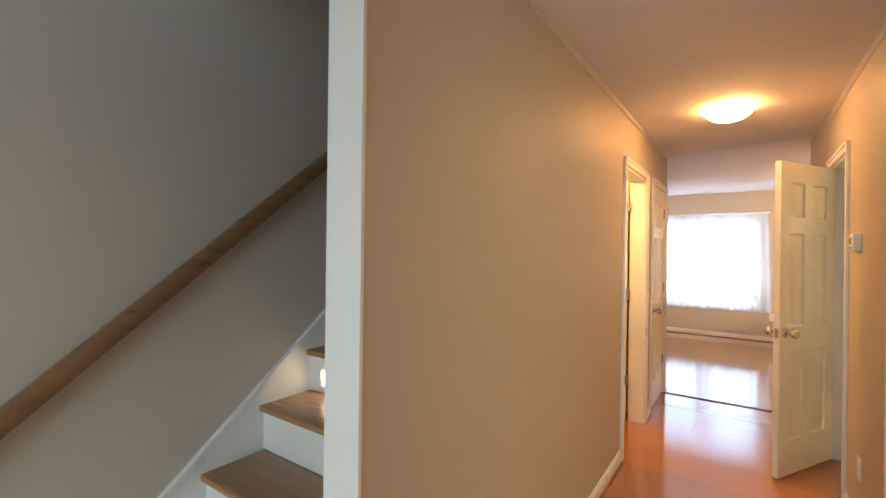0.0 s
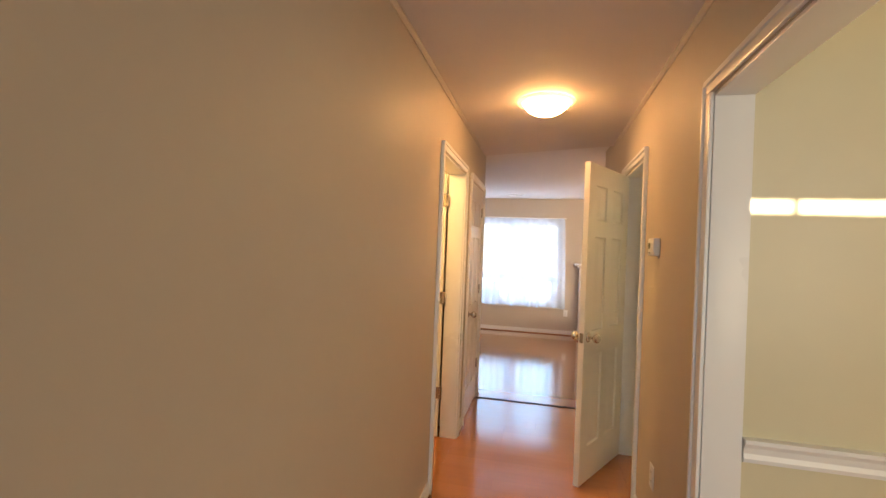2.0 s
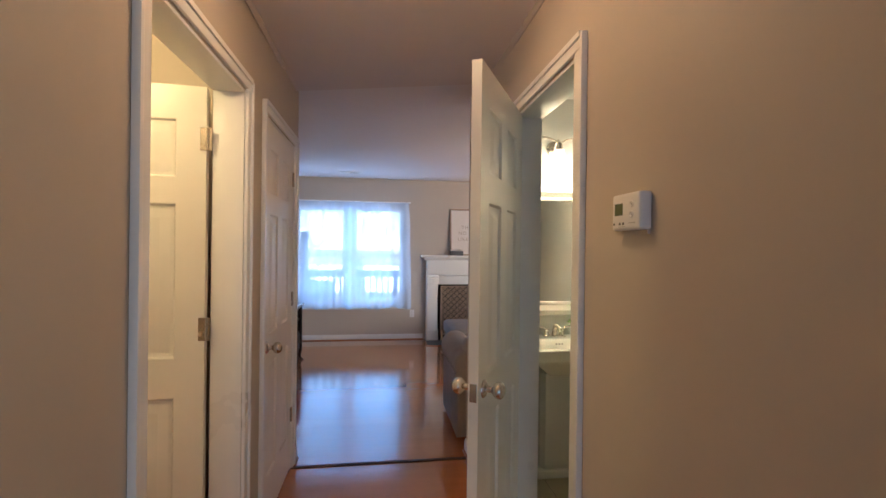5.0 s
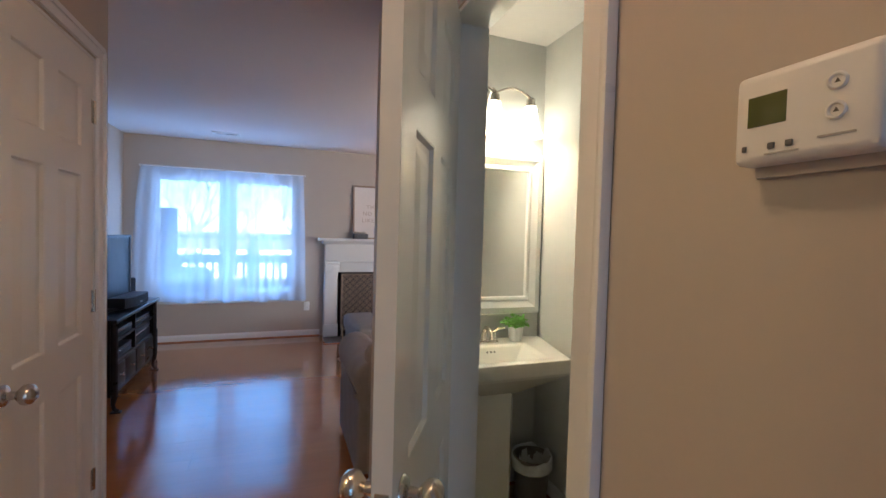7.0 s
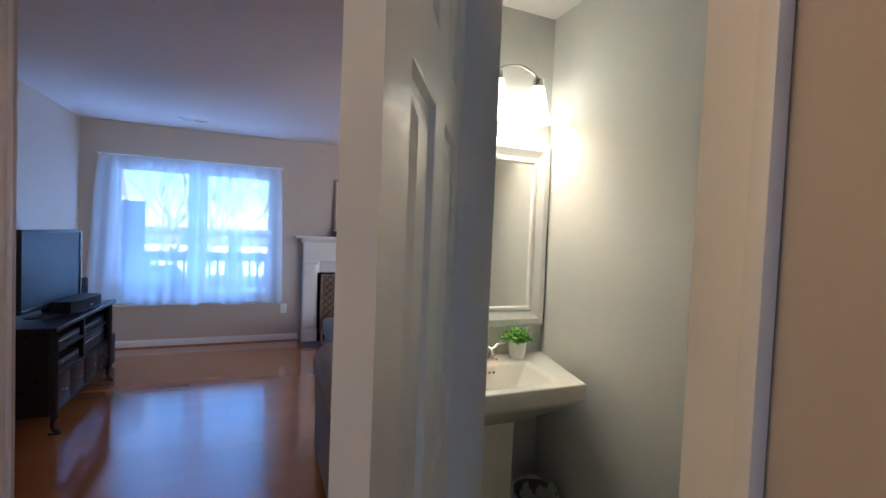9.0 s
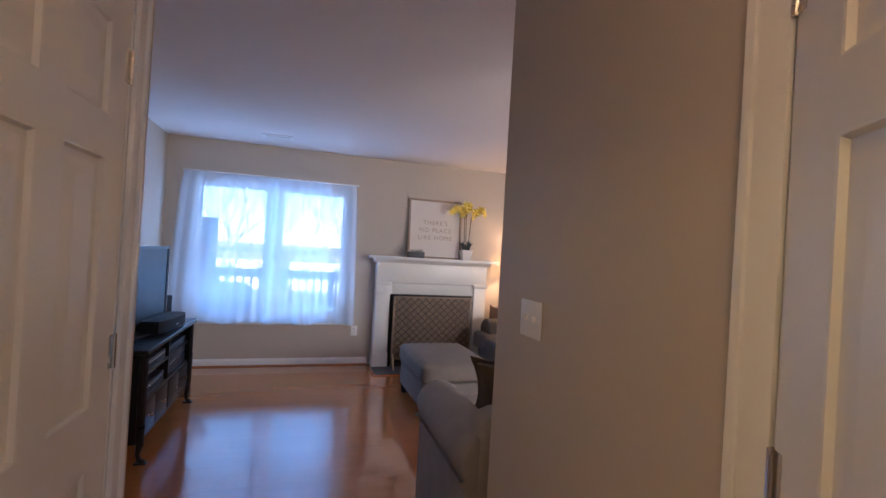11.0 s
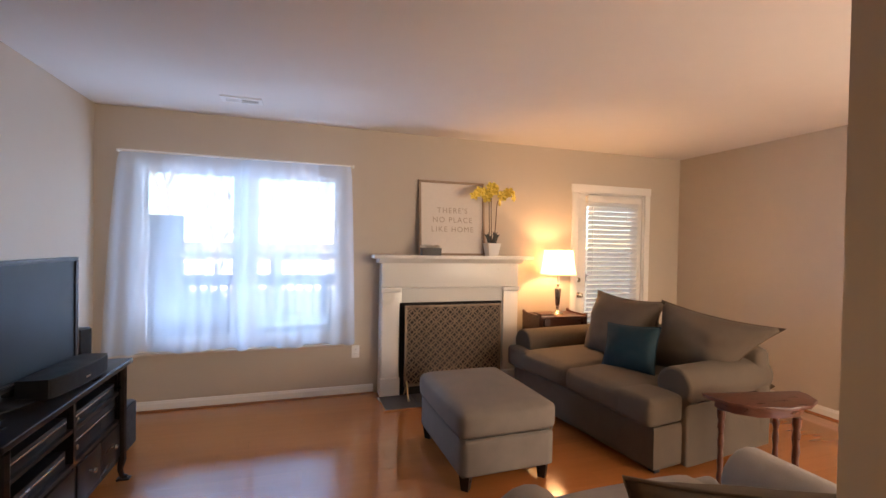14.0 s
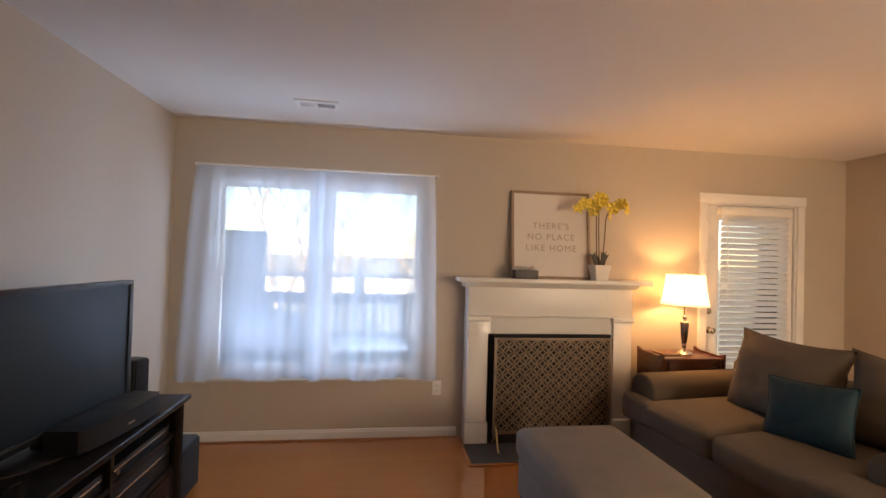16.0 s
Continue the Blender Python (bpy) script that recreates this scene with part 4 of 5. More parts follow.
part("frame", boxes((-W2, -W2 + 0.022, 0, 0.035, 0, H2), (W2 - 0.022, W2, 0, 0.035, 0, H2), (-W2 + 0.022, W2 - 0.022, 0, 0.035, H2 - 0.022, H2), (-W2 + 0.022, W2 - 0.022, 0, 0.035, 0, 0.022), bevel=0.002, m=lean), GREYWOOD, sg)
part("canvas", boxes((-W2 + 0.022, W2 - 0.022, 0.010, 0.03, 0.022, H2 - 0.022), m=lean), CANVAS, sg)
for i, txt in enumerate(("THERE'S", "NO PLACE", "LIKE HOME")):
    cu = bpy.data.curves.new("lettering", "FONT")
    cu.body, cu.size, cu.align_x, cu.extrude, cu.space_character = txt, 0.074, "CENTER", 0.0008, 1.22
    ob = new("lettering", cu)
    cu.materials.append(LETTER)
    ob.parent = sg
    ob.matrix_basis = lean @ pose(0, 0.0085, 0.414 - i * 0.092, 90)

orc = thing("potted_orchid", "yellow orchid in a white flared square pot", "orchid", (2.315, 10.04, MZ))
bm = bmesh.new()
prev = None
for hw, z in ((0.045, 0), (0.047, 0.004), (0.068, 0.125), (0.062, 0.125), (0.058, 0.105)):
    r = [bm.verts.new((sx * hw, sy * hw, z)) for sx, sy in ((-1, -1), (1, -1), (1, 1), (-1, 1))]
    if prev:
        for e in range(4):
            bm.faces.new((prev[e], prev[(e + 1) % 4], r[(e + 1) % 4], r[e]))
    else:
        bm.faces.new(r[::-1])
    prev = r
bm.faces.new(prev)
part("pot", bm, CERAMIC, orc, smooth=None)
for (dx, dy, h, a) in ((-0.04, 0, 0.13, -22), (0.02, -0.01, 0.14, 8), (0.045, 0.01, 0.13, 20), (-0.005, 0.02, 0.11, -10)):
    part("leaf", pillow(0.055, h, 0.012, Matrix.Translation((dx, dy, 0.105 + h / 2)) @ Matrix.Rotation(radians(a), 4, "Y"), n=8, pinch=0.35), DARKLEAF, orc, "dark curled leaf")


def blossom(bm, c, r, tilt):
    m = Matrix.Translation(c) @ tilt
    for k in range(5):
        a = 2 * math.pi * k / 5 + 0.3
        d, s = Vector((math.cos(a), 0, math.sin(a))), Vector((-math.sin(a), 0, math.cos(a)))
        pts = [Vector((0, 0, 0)), d * r * 0.5 + s * r * 0.42 + Vector((0, -0.010, 0)), d * r * 0.95 + s * r * 0.2 + Vector((0, -0.004, 0)), d * r * 0.95 - s * r * 0.2 + Vector((0, -0.004, 0)), d * r * 0.5 - s * r * 0.42 + Vector((0, -0.010, 0)), d * r * 0.55 + Vector((0, 0.004, 0))]
        v = [bm.verts.new(m @ p) for p in pts]
        for f in ((0, 1, 5), (1, 2, 5), (2, 3, 5), (3, 4, 5), (4, 0, 5)):
            bm.faces.new([v[i] for i in f])


rng = random.Random(4)
for (x0, lx, top, n) in ((-0.02, -0.18, 0.635, 6), (0.0, -0.02, 0.68, 6), (0.02, 0.19, 0.625, 7)):
    pts = []
    for k in range(15):
        s = k / 14
        pts.append((x0 + lx * max(0, s - 0.55) / 0.45 + (0.02 * math.sin(3 * s)) * (1 if lx > 0 else -1), -0.02 * s, 0.10 + (top - 0.10) * (1 - (1 - min(1, s * 1.25)) ** 1.4) - 0.05 * max(0, s - 0.8) / 0.2))
    part("stem", tube(pts, 0.004, 6), STEM, orc, "thin brown flower stem")
    for i in range(n):
        p = Vector(pts[14 - i]) + Vector((rng.uniform(-0.02, 0.02), -0.02, rng.uniform(-0.015, 0.02)))
        bm = bmesh.new()
        blossom(bm, p, rng.uniform(0.042, 0.058), Euler((rng.uniform(-0.6, 0.6), rng.uniform(0, 2), rng.uniform(-0.8, 0.8))).to_matrix().to_4x4())
        part("blossom", bm, YELLOW, orc, "yellow orchid blossom", smooth=None)

bx = thing("succulent_box", "small dark planter box with pale flowers", "planter", (1.69, 10.03, MZ))
part("box", boxes((-0.095, 0.095, -0.04, 0.04, 0, 0.07), bevel=0.005), SLATE, bx)
bm = bmesh.new()
for i in range(26):
    blossom(bm, Vector((rng.uniform(-0.085, 0.085), rng.uniform(-0.03, 0.03), 0.078 + rng.uniform(0, 0.02))), rng.uniform(0.012, 0.02), Euler((rng.uniform(-2, 0), rng.uniform(0, 3), rng.uniform(0, 3))).to_matrix().to_4x4())
part("flowers", bm, CANVAS, bx, "pale cream flowers", smooth=None)

# ---- end table and lamp ----
et = thing("end_table", "dark mahogany end table with magazines beside the sofa", "end table")
EX0, EX1, EY0, EY1, EZ = 2.74, 3.24, 9.80, 10.14, 0.72
part("top", boxes((EX0, EX1, EY0, EY1, EZ - 0.022, EZ), bevel=0.006), MAHOGANY, et)
part("side_panel", extrude_poly([(EY0 + 0.01, 0.40), (EY1 - 0.01, 0.40), (EY1 + 0.0, EZ + 0.03), (EY1 - 0.06, EZ + 0.012), (EY0 + 0.06, EZ + 0.012), (EY0 + 0.0, EZ + 0.03)], "x", EX0 - 0.02, EX0 - 0.0005), MAHOGANY, et)
part("side_panel", extrude_poly([(EY0 + 0.01, 0.40), (EY1 - 0.01, 0.40), (EY1 + 0.0, EZ + 0.03), (EY1 - 0.06, EZ + 0.012), (EY0 + 0.06, EZ + 0.012), (EY0 + 0.0, EZ + 0.03)], "x", EX1 + 0.0005, EX1 + 0.02), MAHOGANY, et)
part("front_panel", boxes((EX0 + 0.045, EX1 - 0.045, EY0 + 0.012, EY0 + 0.028, 0.425, EZ - 0.023), bevel=0.003), MAHOGANY, et)
part("back_panel", boxes((EX0, EX1, EY1 - 0.03, EY1 - 0.018, 0.425, EZ - 0.023)), MAHOGANY, et)
part("shelf", boxes((EX0, EX1, EY0 + 0.02, EY1 - 0.02, 0.40, 0.42), bevel=0.003), MAHOGANY, et)
for x in (EX0 + 0.02, EX1 - 0.02):
    for y in (EY0 + 0.03, EY1 - 0.03):
        part("leg", lathe([(0.014, 0), (0.018, 0.03), (0.012, 0.06), (0.020, 0.18), (0.014, 0.30), (0.022, 0.36), (0.022, EZ - 0.022)], (x, y, 0), 14), MAHOGANY, et)
for i in range(3):
    mg = thing("magazine", "thin magazine lying on the end table", "magazine", group="magazines on the end table")
    part("pages", boxes((2.765, 2.90, 9.83 + 0.004 * i, 9.99 + 0.004 * i, EZ + 0.0075 * i, EZ + 0.007 + 0.0075 * i), bevel=0.001), (CANVAS, BROWNFAB, MAHOGANY)[i], mg)

LX0, LY0 = 3.01, 9.95
tl = thing("table_lamp", "chrome table lamp with white tapered drum shade, lit", "table lamp", (LX0, LY0, EZ))
part("base", lathe([(0.0, 0), (0.062, 0), (0.062, 0.010), (0.050, 0.022), (0.030, 0.032), (0.016, 0.042), (0.014, 0.055)], seg=28), NICKEL, tl, "polished metal foot", 40)
part("column", lathe([(0.014, 0.055), (0.020, 0.075), (0.016, 0.085), (0.022, 0.10), (0.030, 0.17), (0.036, 0.25), (0.036, 0.262), (0.018, 0.275), (0.014, 0.29), (0.022, 0.302), (0.010, 0.318), (0.008, 0.40)], seg=6), SILVERDK, tl, "faceted mercury-silver column", 25)
part("shade", lathe([(0.176, 0.405), (0.164, 0.46), (0.153, 0.53), (0.145, 0.600), (0.140, 0.645), (0.1385, 0.645), (0.1435, 0.600), (0.1515, 0.53), (0.1625, 0.46), (0.1745, 0.405)], seg=40), SHADE, tl, "white cloth lamp shade", 60)
for o in tl.children:
    if o.name.startswith("shade"):
        b = bmesh.new()
        b.from_mesh(o.data)
        bmesh.ops.delete(b, geom=[f for f in b.faces if len(f.verts) > 4], context="FACES_ONLY")
        b.to_mesh(o.data)
        b.free()
part("harp", tube([(0.0, 0, 0.40), (0.05, 0, 0.44), (0.06, 0, 0.52), (0.04, 0, 0.60), (0, 0, 0.635), (-0.04, 0, 0.60), (-0.06, 0, 0.52), (-0.05, 0, 0.44), (0, 0, 0.40)], 0.0025, 6), BRASS, tl)
part("finial", lathe([(0.0, 0.632), (0.008, 0.636), (0.006, 0.645), (0.010, 0.655), (0.0, 0.668)], seg=12), NICKEL, tl)

# ---- sofa ----
sf = thing("sofa", "taupe two-seat rolled-arm sofa with loose back cushions", "sofa")
SX0, SX1, SY0, SY1 = 2.42, 3.60, 7.94, 9.58
SOFA_AT = pose(2.52, 9.0, 0, 0, 0, 7) @ pose(-2.44, -8.76, 0)
sf.matrix_basis = SOFA_AT
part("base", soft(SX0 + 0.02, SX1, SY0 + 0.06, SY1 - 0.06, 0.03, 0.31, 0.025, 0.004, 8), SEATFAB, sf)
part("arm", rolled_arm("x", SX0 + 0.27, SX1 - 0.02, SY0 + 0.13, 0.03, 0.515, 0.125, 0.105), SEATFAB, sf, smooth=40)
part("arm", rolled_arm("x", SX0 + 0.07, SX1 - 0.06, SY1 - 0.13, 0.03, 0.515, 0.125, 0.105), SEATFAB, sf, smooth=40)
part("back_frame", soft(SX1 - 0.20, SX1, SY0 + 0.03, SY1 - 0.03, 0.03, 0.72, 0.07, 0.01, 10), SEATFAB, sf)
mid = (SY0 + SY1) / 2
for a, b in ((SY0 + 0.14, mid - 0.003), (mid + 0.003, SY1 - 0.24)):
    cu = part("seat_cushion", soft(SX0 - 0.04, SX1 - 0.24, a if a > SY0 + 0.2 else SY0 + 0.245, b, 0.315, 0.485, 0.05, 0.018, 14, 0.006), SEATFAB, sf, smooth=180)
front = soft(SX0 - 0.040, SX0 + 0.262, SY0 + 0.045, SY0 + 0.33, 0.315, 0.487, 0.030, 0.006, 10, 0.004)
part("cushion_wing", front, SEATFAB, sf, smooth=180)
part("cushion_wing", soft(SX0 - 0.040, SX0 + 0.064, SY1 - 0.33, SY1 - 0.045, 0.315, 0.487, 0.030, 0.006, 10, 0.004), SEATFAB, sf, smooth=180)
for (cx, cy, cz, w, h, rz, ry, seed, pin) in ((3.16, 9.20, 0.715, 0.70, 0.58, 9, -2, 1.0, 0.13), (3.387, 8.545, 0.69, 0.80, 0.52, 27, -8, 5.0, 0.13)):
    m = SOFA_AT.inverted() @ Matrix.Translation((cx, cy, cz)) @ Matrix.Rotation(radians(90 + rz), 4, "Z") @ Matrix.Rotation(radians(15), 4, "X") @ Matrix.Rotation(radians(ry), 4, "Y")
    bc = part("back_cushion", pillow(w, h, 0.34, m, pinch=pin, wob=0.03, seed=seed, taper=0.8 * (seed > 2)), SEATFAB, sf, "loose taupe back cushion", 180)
    part("piping", piping(w, h, m, pin, 0.005, 0.8 * (seed > 2)), BROWNFAB, bc, smooth=180)
for y in (SY0 + 0.12, SY1 - 0.12):
    for x in (SX0 + 0.10, SX1 - 0.08):
        part("foot", boxes((x - 0.025, x + 0.025, y - 0.025, y + 0.025, 0, 0.035), bevel=0.004), DARKWOOD, sf)

tp = thing("throw_pillow", "teal velvet throw pillow leaning on the sofa", "pillow")
m = Matrix.Translation((2.935, 8.835, 0.645)) @ Matrix.Rotation(radians(108), 4, "Z") @ Matrix.Rotation(radians(20), 4, "X") @ Matrix.Rotation(radians(4), 4, "Y")
part("cover", pillow(0.43, 0.36, 0.15, m, pinch=0.08, wob=0.012, seed=3), TEAL, tp, smooth=180)
part("piping", piping(0.43, 0.36, m, 0.08, 0.004), TEAL, tp, smooth=180)

# ---- ottoman ----
ot = thing("storage_ottoman", "grey upholstered storage ottoman on short dark legs", "ottoman", (1.706, 8.805, 0), 1.6)
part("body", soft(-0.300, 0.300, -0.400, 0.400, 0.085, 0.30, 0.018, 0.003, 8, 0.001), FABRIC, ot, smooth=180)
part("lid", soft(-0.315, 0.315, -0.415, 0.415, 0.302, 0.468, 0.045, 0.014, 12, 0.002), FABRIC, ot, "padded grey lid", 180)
part("seam_piping", tube([(-0.280, -0.402, 0.303), (0.280, -0.402, 0.303), (0.302, -0.380, 0.303), (0.302, 0.380, 0.303), (0.280, 0.402, 0.303), (-0.280, 0.402, 0.303), (-0.302, 0.380, 0.303), (-0.302, -0.380, 0.303), (-0.280, -0.402, 0.303)], 0.004, 6), FABRIC, ot)
for x in (-0.252, 0.252):
    for y in (-0.352, 0.352):
        part("leg", lathe([(0.030, 0), (0.044, 0.09)], (x, y, 0), 4, None), DARKWOOD, ot, smooth=None)

# ---- armchair ----
ac = thing("armchair", "grey upholstered rolled-arm armchair facing the window", "armchair")
AX0, AX1, AY0, AY1 = 1.10, 2.24, 6.56, 7.44
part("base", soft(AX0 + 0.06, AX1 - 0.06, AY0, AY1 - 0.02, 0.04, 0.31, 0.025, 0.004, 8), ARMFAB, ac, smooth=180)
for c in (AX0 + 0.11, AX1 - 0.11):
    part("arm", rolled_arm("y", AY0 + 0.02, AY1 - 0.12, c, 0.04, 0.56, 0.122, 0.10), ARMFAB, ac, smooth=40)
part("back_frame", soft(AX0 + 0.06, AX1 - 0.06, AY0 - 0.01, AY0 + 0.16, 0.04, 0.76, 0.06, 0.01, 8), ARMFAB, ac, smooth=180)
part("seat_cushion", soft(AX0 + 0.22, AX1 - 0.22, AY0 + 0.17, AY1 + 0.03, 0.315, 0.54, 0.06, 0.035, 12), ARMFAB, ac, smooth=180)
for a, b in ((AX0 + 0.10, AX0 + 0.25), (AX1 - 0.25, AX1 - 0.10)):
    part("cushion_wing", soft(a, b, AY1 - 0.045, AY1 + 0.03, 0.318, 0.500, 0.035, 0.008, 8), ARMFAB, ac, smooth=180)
for x in (AX0 + 0.11, AX1 - 0.11):
    for y in (AY0 + 0.06, AY1 - 0.10):
        part("foot", boxes((x - 0.025, x + 0.025, y - 0.025, y + 0.025, 0, 0.045), bevel=0.004), DARKWOOD, ac)
bp = thing("chair_cushion", "loose brown back cushion propped in the armchair", "cushion")
m = Matrix.Translation((1.585, 6.85, 0.70)) @ Matrix.Rotation(radians(-20), 4, "Z") @ Matrix.Rotation(radians(16), 4, "X") @ Matrix.Rotation(radians(2), 4, "Y")
part("cover", pillow(0.72, 0.40, 0.20, m, pinch=0.16, wob=0.012, seed=9), BROWNFAB, bp, smooth=180)
part("piping", piping(0.72, 0.40, m, 0.16, 0.005), BROWNFAB, bp, smooth=180)

# ---- half-round side table ----
sd = thing("demilune_table", "half-round mahogany side table with turned legs", "side table", (3.08, 7.95, 0), -10.7)
TZ = 0.57
R = 0.315
poly = [(-R, 0.06)] + [(R * math.cos(radians(180 + a)), R * 0.62 * math.sin(radians(180 + a))) for a in range(0, 181, 30)] + [(R, 0.06)]
bm = extrude_poly(poly, "z", TZ - 0.022, TZ)
bmesh.ops.bevel(bm, geom=[e for f in bm.faces if len(f.verts) > 4 for e in f.edges], offset=0.006, segments=2, profile=0.6, affect="EDGES")
part("top", bm, MAHOGANY, sd)
part("apron", extrude_poly([(p[0] * 0.78, p[1] * 0.78) for p in poly], "z", TZ - 0.075, TZ - 0.022), MAHOGANY, sd)
for x, y in ((-0.24, 0.0), (0.10, -0.14), (0.13, 0.02), (0.24, 0.0)):
    part("leg", lathe([(0.010, 0), (0.013, 0.03), (0.010, 0.06), (0.018, 0.10), (0.012, 0.14), (0.016, 0.20), (0.012, 0.26), (0.018, 0.31), (0.012, 0.36), (0.020, 0.40), (0.014, 0.43), (0.022, 0.45), (0.022, TZ - 0.075)], (x, y, 0), 12), MAHOGANY, sd, smooth=50)

# ---- television stand ----
ts = thing("tv_stand", "espresso wooden television stand with open shelves and drawers", "tv stand")
TX0, TX1, TY0, TY1 = -0.965, -0.430, 8.01, 9.12
part("top", boxes((TX0, TX1 + 0.035, TY0 - 0.05, TY1 + 0.025, 0.672, 0.70), bevel=0.007, seg=3), DARKWOOD, ts)
part("side_panel", boxes((TX0 + 0.02, TX1 - 0.02, TY0 + 0.010, TY0 + 0.028, 0.12, 0.671)), DARKWOOD, ts)
part("side_panel", boxes((TX0 + 0.02, TX1 - 0.02, TY1 - 0.028, TY1 - 0.010, 0.12, 0.671)), DARKWOOD, ts)
part("back_panel", boxes((TX0 + 0.005, TX0 + 0.019, TY0 + 0.03, TY1 - 0.03, 0.12, 0.671)), DARKWOOD, ts)
part("bottom_panel", boxes((TX0 + 0.02, TX1 - 0.012, TY0 + 0.029, TY1 - 0.029, 0.12, 0.14)), DARKWOOD, ts)
TM = (TY0 + TY1) / 2
part("divider", boxes((TX0 + 0.02, TX1 - 0.012, TM - 0.011, TM + 0.011, 0.141, 0.671)), DARKWOOD, ts)
for a, b in ((TY0 + 0.029, TM - 0.0115), (TM + 0.0115, TY1 - 0.029)):
    part("shelf", boxes((TX0 + 0.02, TX1 - 0.012, a, b, 0.342, 0.362)), DARKWOOD, ts)
    part("shelf", boxes((TX0 + 0.02, TX1 - 0.014, a, b, 0.505, 0.523)), DARKWOOD, ts)
    h = (b - a) / 2
    for k in range(2):
        dr = part("drawer_front", boxes((TX1 - 0.026, TX1 - 0.006, a + k * h + 0.003, a + (k + 1) * h - 0.003, 0.146, 0.336), bevel=0.004), DARKWOOD, ts)
        part("drawer_knob", lathe([(0, 0), (0.008, 0), (0.006, 0.012), (0.013, 0.020), (0.011, 0.028), (0, 0.031)], seg=14, m=Matrix.Translation((TX1 - 0.006, a + (k + 0.5) * h, 0.25)) @ Matrix.Rotation(radians(90), 4, "Y")), NICKEL, dr, "small metal knob")
for y in (TY0 + 0.022, TY1 - 0.022):
    for x, s in ((TX0 + 0.02, -1), (TX1 - 0.005, 1)):
        k = 0 if s < 0 else 1
        pts = [(x, y, 0.671), (x, y, 0.20), (x + 0.004 * k, y, 0.12), (x - 0.006 * k, y, 0.06), (x + 0.004 * k, y, 0.025), (x + 0.022 * k, y, 0.014), (x + 0.030 * k, y, 0.010)]
        part("leg", tube(pts, [0.024, 0.024, 0.022, 0.014, 0.014, 0.015, 0.010], 8), DARKWOOD, ts)
        part("foot_pad", boxes((x - 0.02, x + 0.034 * k + 0.012, y - 0.022, y + 0.022, 0, 0.011), bevel=0.003), DARKWOOD, ts)


def player(name, label, y0, y1, z, h, d=0.30, stripe=True):
    p = thing(name, label, "media player")
    part("case", boxes((TX1 - 0.03 - d, TX1 - 0.03, y0, y1, z, z + h), bevel=0.003), BLACK, p)
    if stripe:
        part("trim_strip", boxes((TX1 - 0.031, TX1 - 0.027, y0 + 0.01, y1 - 0.01, z + h * 0.62, z + h * 0.62 + 0.007)), SILVERTRIM, p, "silver trim strip")
    part("display", boxes((TX1 - 0.0302, TX1 - 0.0285, (y0 + y1) / 2 - 0.06, (y0 + y1) / 2 + 0.06, z + h * 0.22, z + h * 0.50)), SCREEN, p)
    part("button", boxes((TX1 - 0.0302, TX1 - 0.027, y0 + 0.03, y0 + 0.05, z + h * 0.25, z + h * 0.45)), SILVERDK, p)


player("disc_player", "black disc player on the shelf", TY0 + 0.06, TM - 0.03, 0.523, 0.065)
player("cable_box", "black cable box on the shelf", TY0 + 0.07, TM - 0.04, 0.362, 0.075)
player("disc_player", "black disc player on the shelf", TM + 0.03, TY1 - 0.06, 0.523, 0.055)
player("av_receiver", "black receiver with small display on the shelf", TM + 0.025, TY1 - 0.05, 0.362, 0.125)

tv = thing("television", "black flat-screen television on a swivel foot, switched off", "television", (-0.615, 8.512, 0.70), -4.5)
part("bezel", boxes((-0.03, 0.012, -0.395, 0.395, 0.055, 0.085), (-0.03, 0.012, -0.395, 0.395, 0.585, 0.605), (-0.03, 0.012, -0.395, -0.375, 0.085, 0.585), (-0.03, 0.012, 0.375, 0.395, 0.085, 0.585), bevel=0.004), BLACK, tv, "glossy black bezel")
part("screen", boxes((-0.02, 0.006, -0.375, 0.375, 0.085, 0.585)), SCREEN, tv, "dark screen with its bluish reflection put into the colour")
part("back_shell", boxes((-0.075, -0.0305, -0.33, 0.33, 0.10, 0.54), bevel=0.02, seg=3), BLACK, tv)
part("chin_strip", boxes((0.008, 0.016, -0.385, 0.385, 0.076, 0.082)), SILVERTRIM, tv, "thin silver strip")
part("side_trim", boxes((-0.028, 0.0135, 0.3955, 0.399, 0.055, 0.605), bevel=0.001), SILVERTRIM, tv, "slim silver edge strip")
part("neck", boxes((-0.04, -0.005, -0.06, 0.06, 0.018, 0.10), bevel=0.006), BLACK, tv)
part("foot", lathe([(0.0, 0), (0.19, 0), (0.19, 0.006), (0.17, 0.016), (0.0, 0.020)], (-0.02, 0, 0.0), 32, Matrix.Diagonal((0.62, 1.25, 1, 1))), BLACK, tv)

cs2 = thing("center_speaker", "black curved centre speaker in front of the television", "speaker", (-0.50, 8.66, 0.70), -6)
poly = [(-0.075, -0.24)] + [(0.035 + 0.035 * math.cos(radians(a)), 0.24 * math.sin(radians(a))) for a in range(-75, 76, 15)] + [(-0.075, 0.24)]
part("cabinet", extrude_poly(poly, "z", 0.006, 0.092), BLACK, cs2)
part("grille", extrude_poly([(p[0] + 0.004, p[1] * 0.97) for p in poly[1:-1]] + [(0.0, 0.2), (0.0, -0.2)], "z", 0.012, 0.086), SPKCLOTH, cs2, "black cloth grille")
part("badge", boxes((0.0725, 0.0760, -0.02, 0.02, 0.034, 0.044)), SILVERTRIM, cs2, "small silver badge")
for x, y in ((-0.05, -0.2), (-0.05, 0.2), (0.02, -0.15), (0.02, 0.15)):
    part("rubber_foot", lathe([(0.008, 0), (0.008, 0.007)], (x, y, 0), 10), BLACK, cs2)


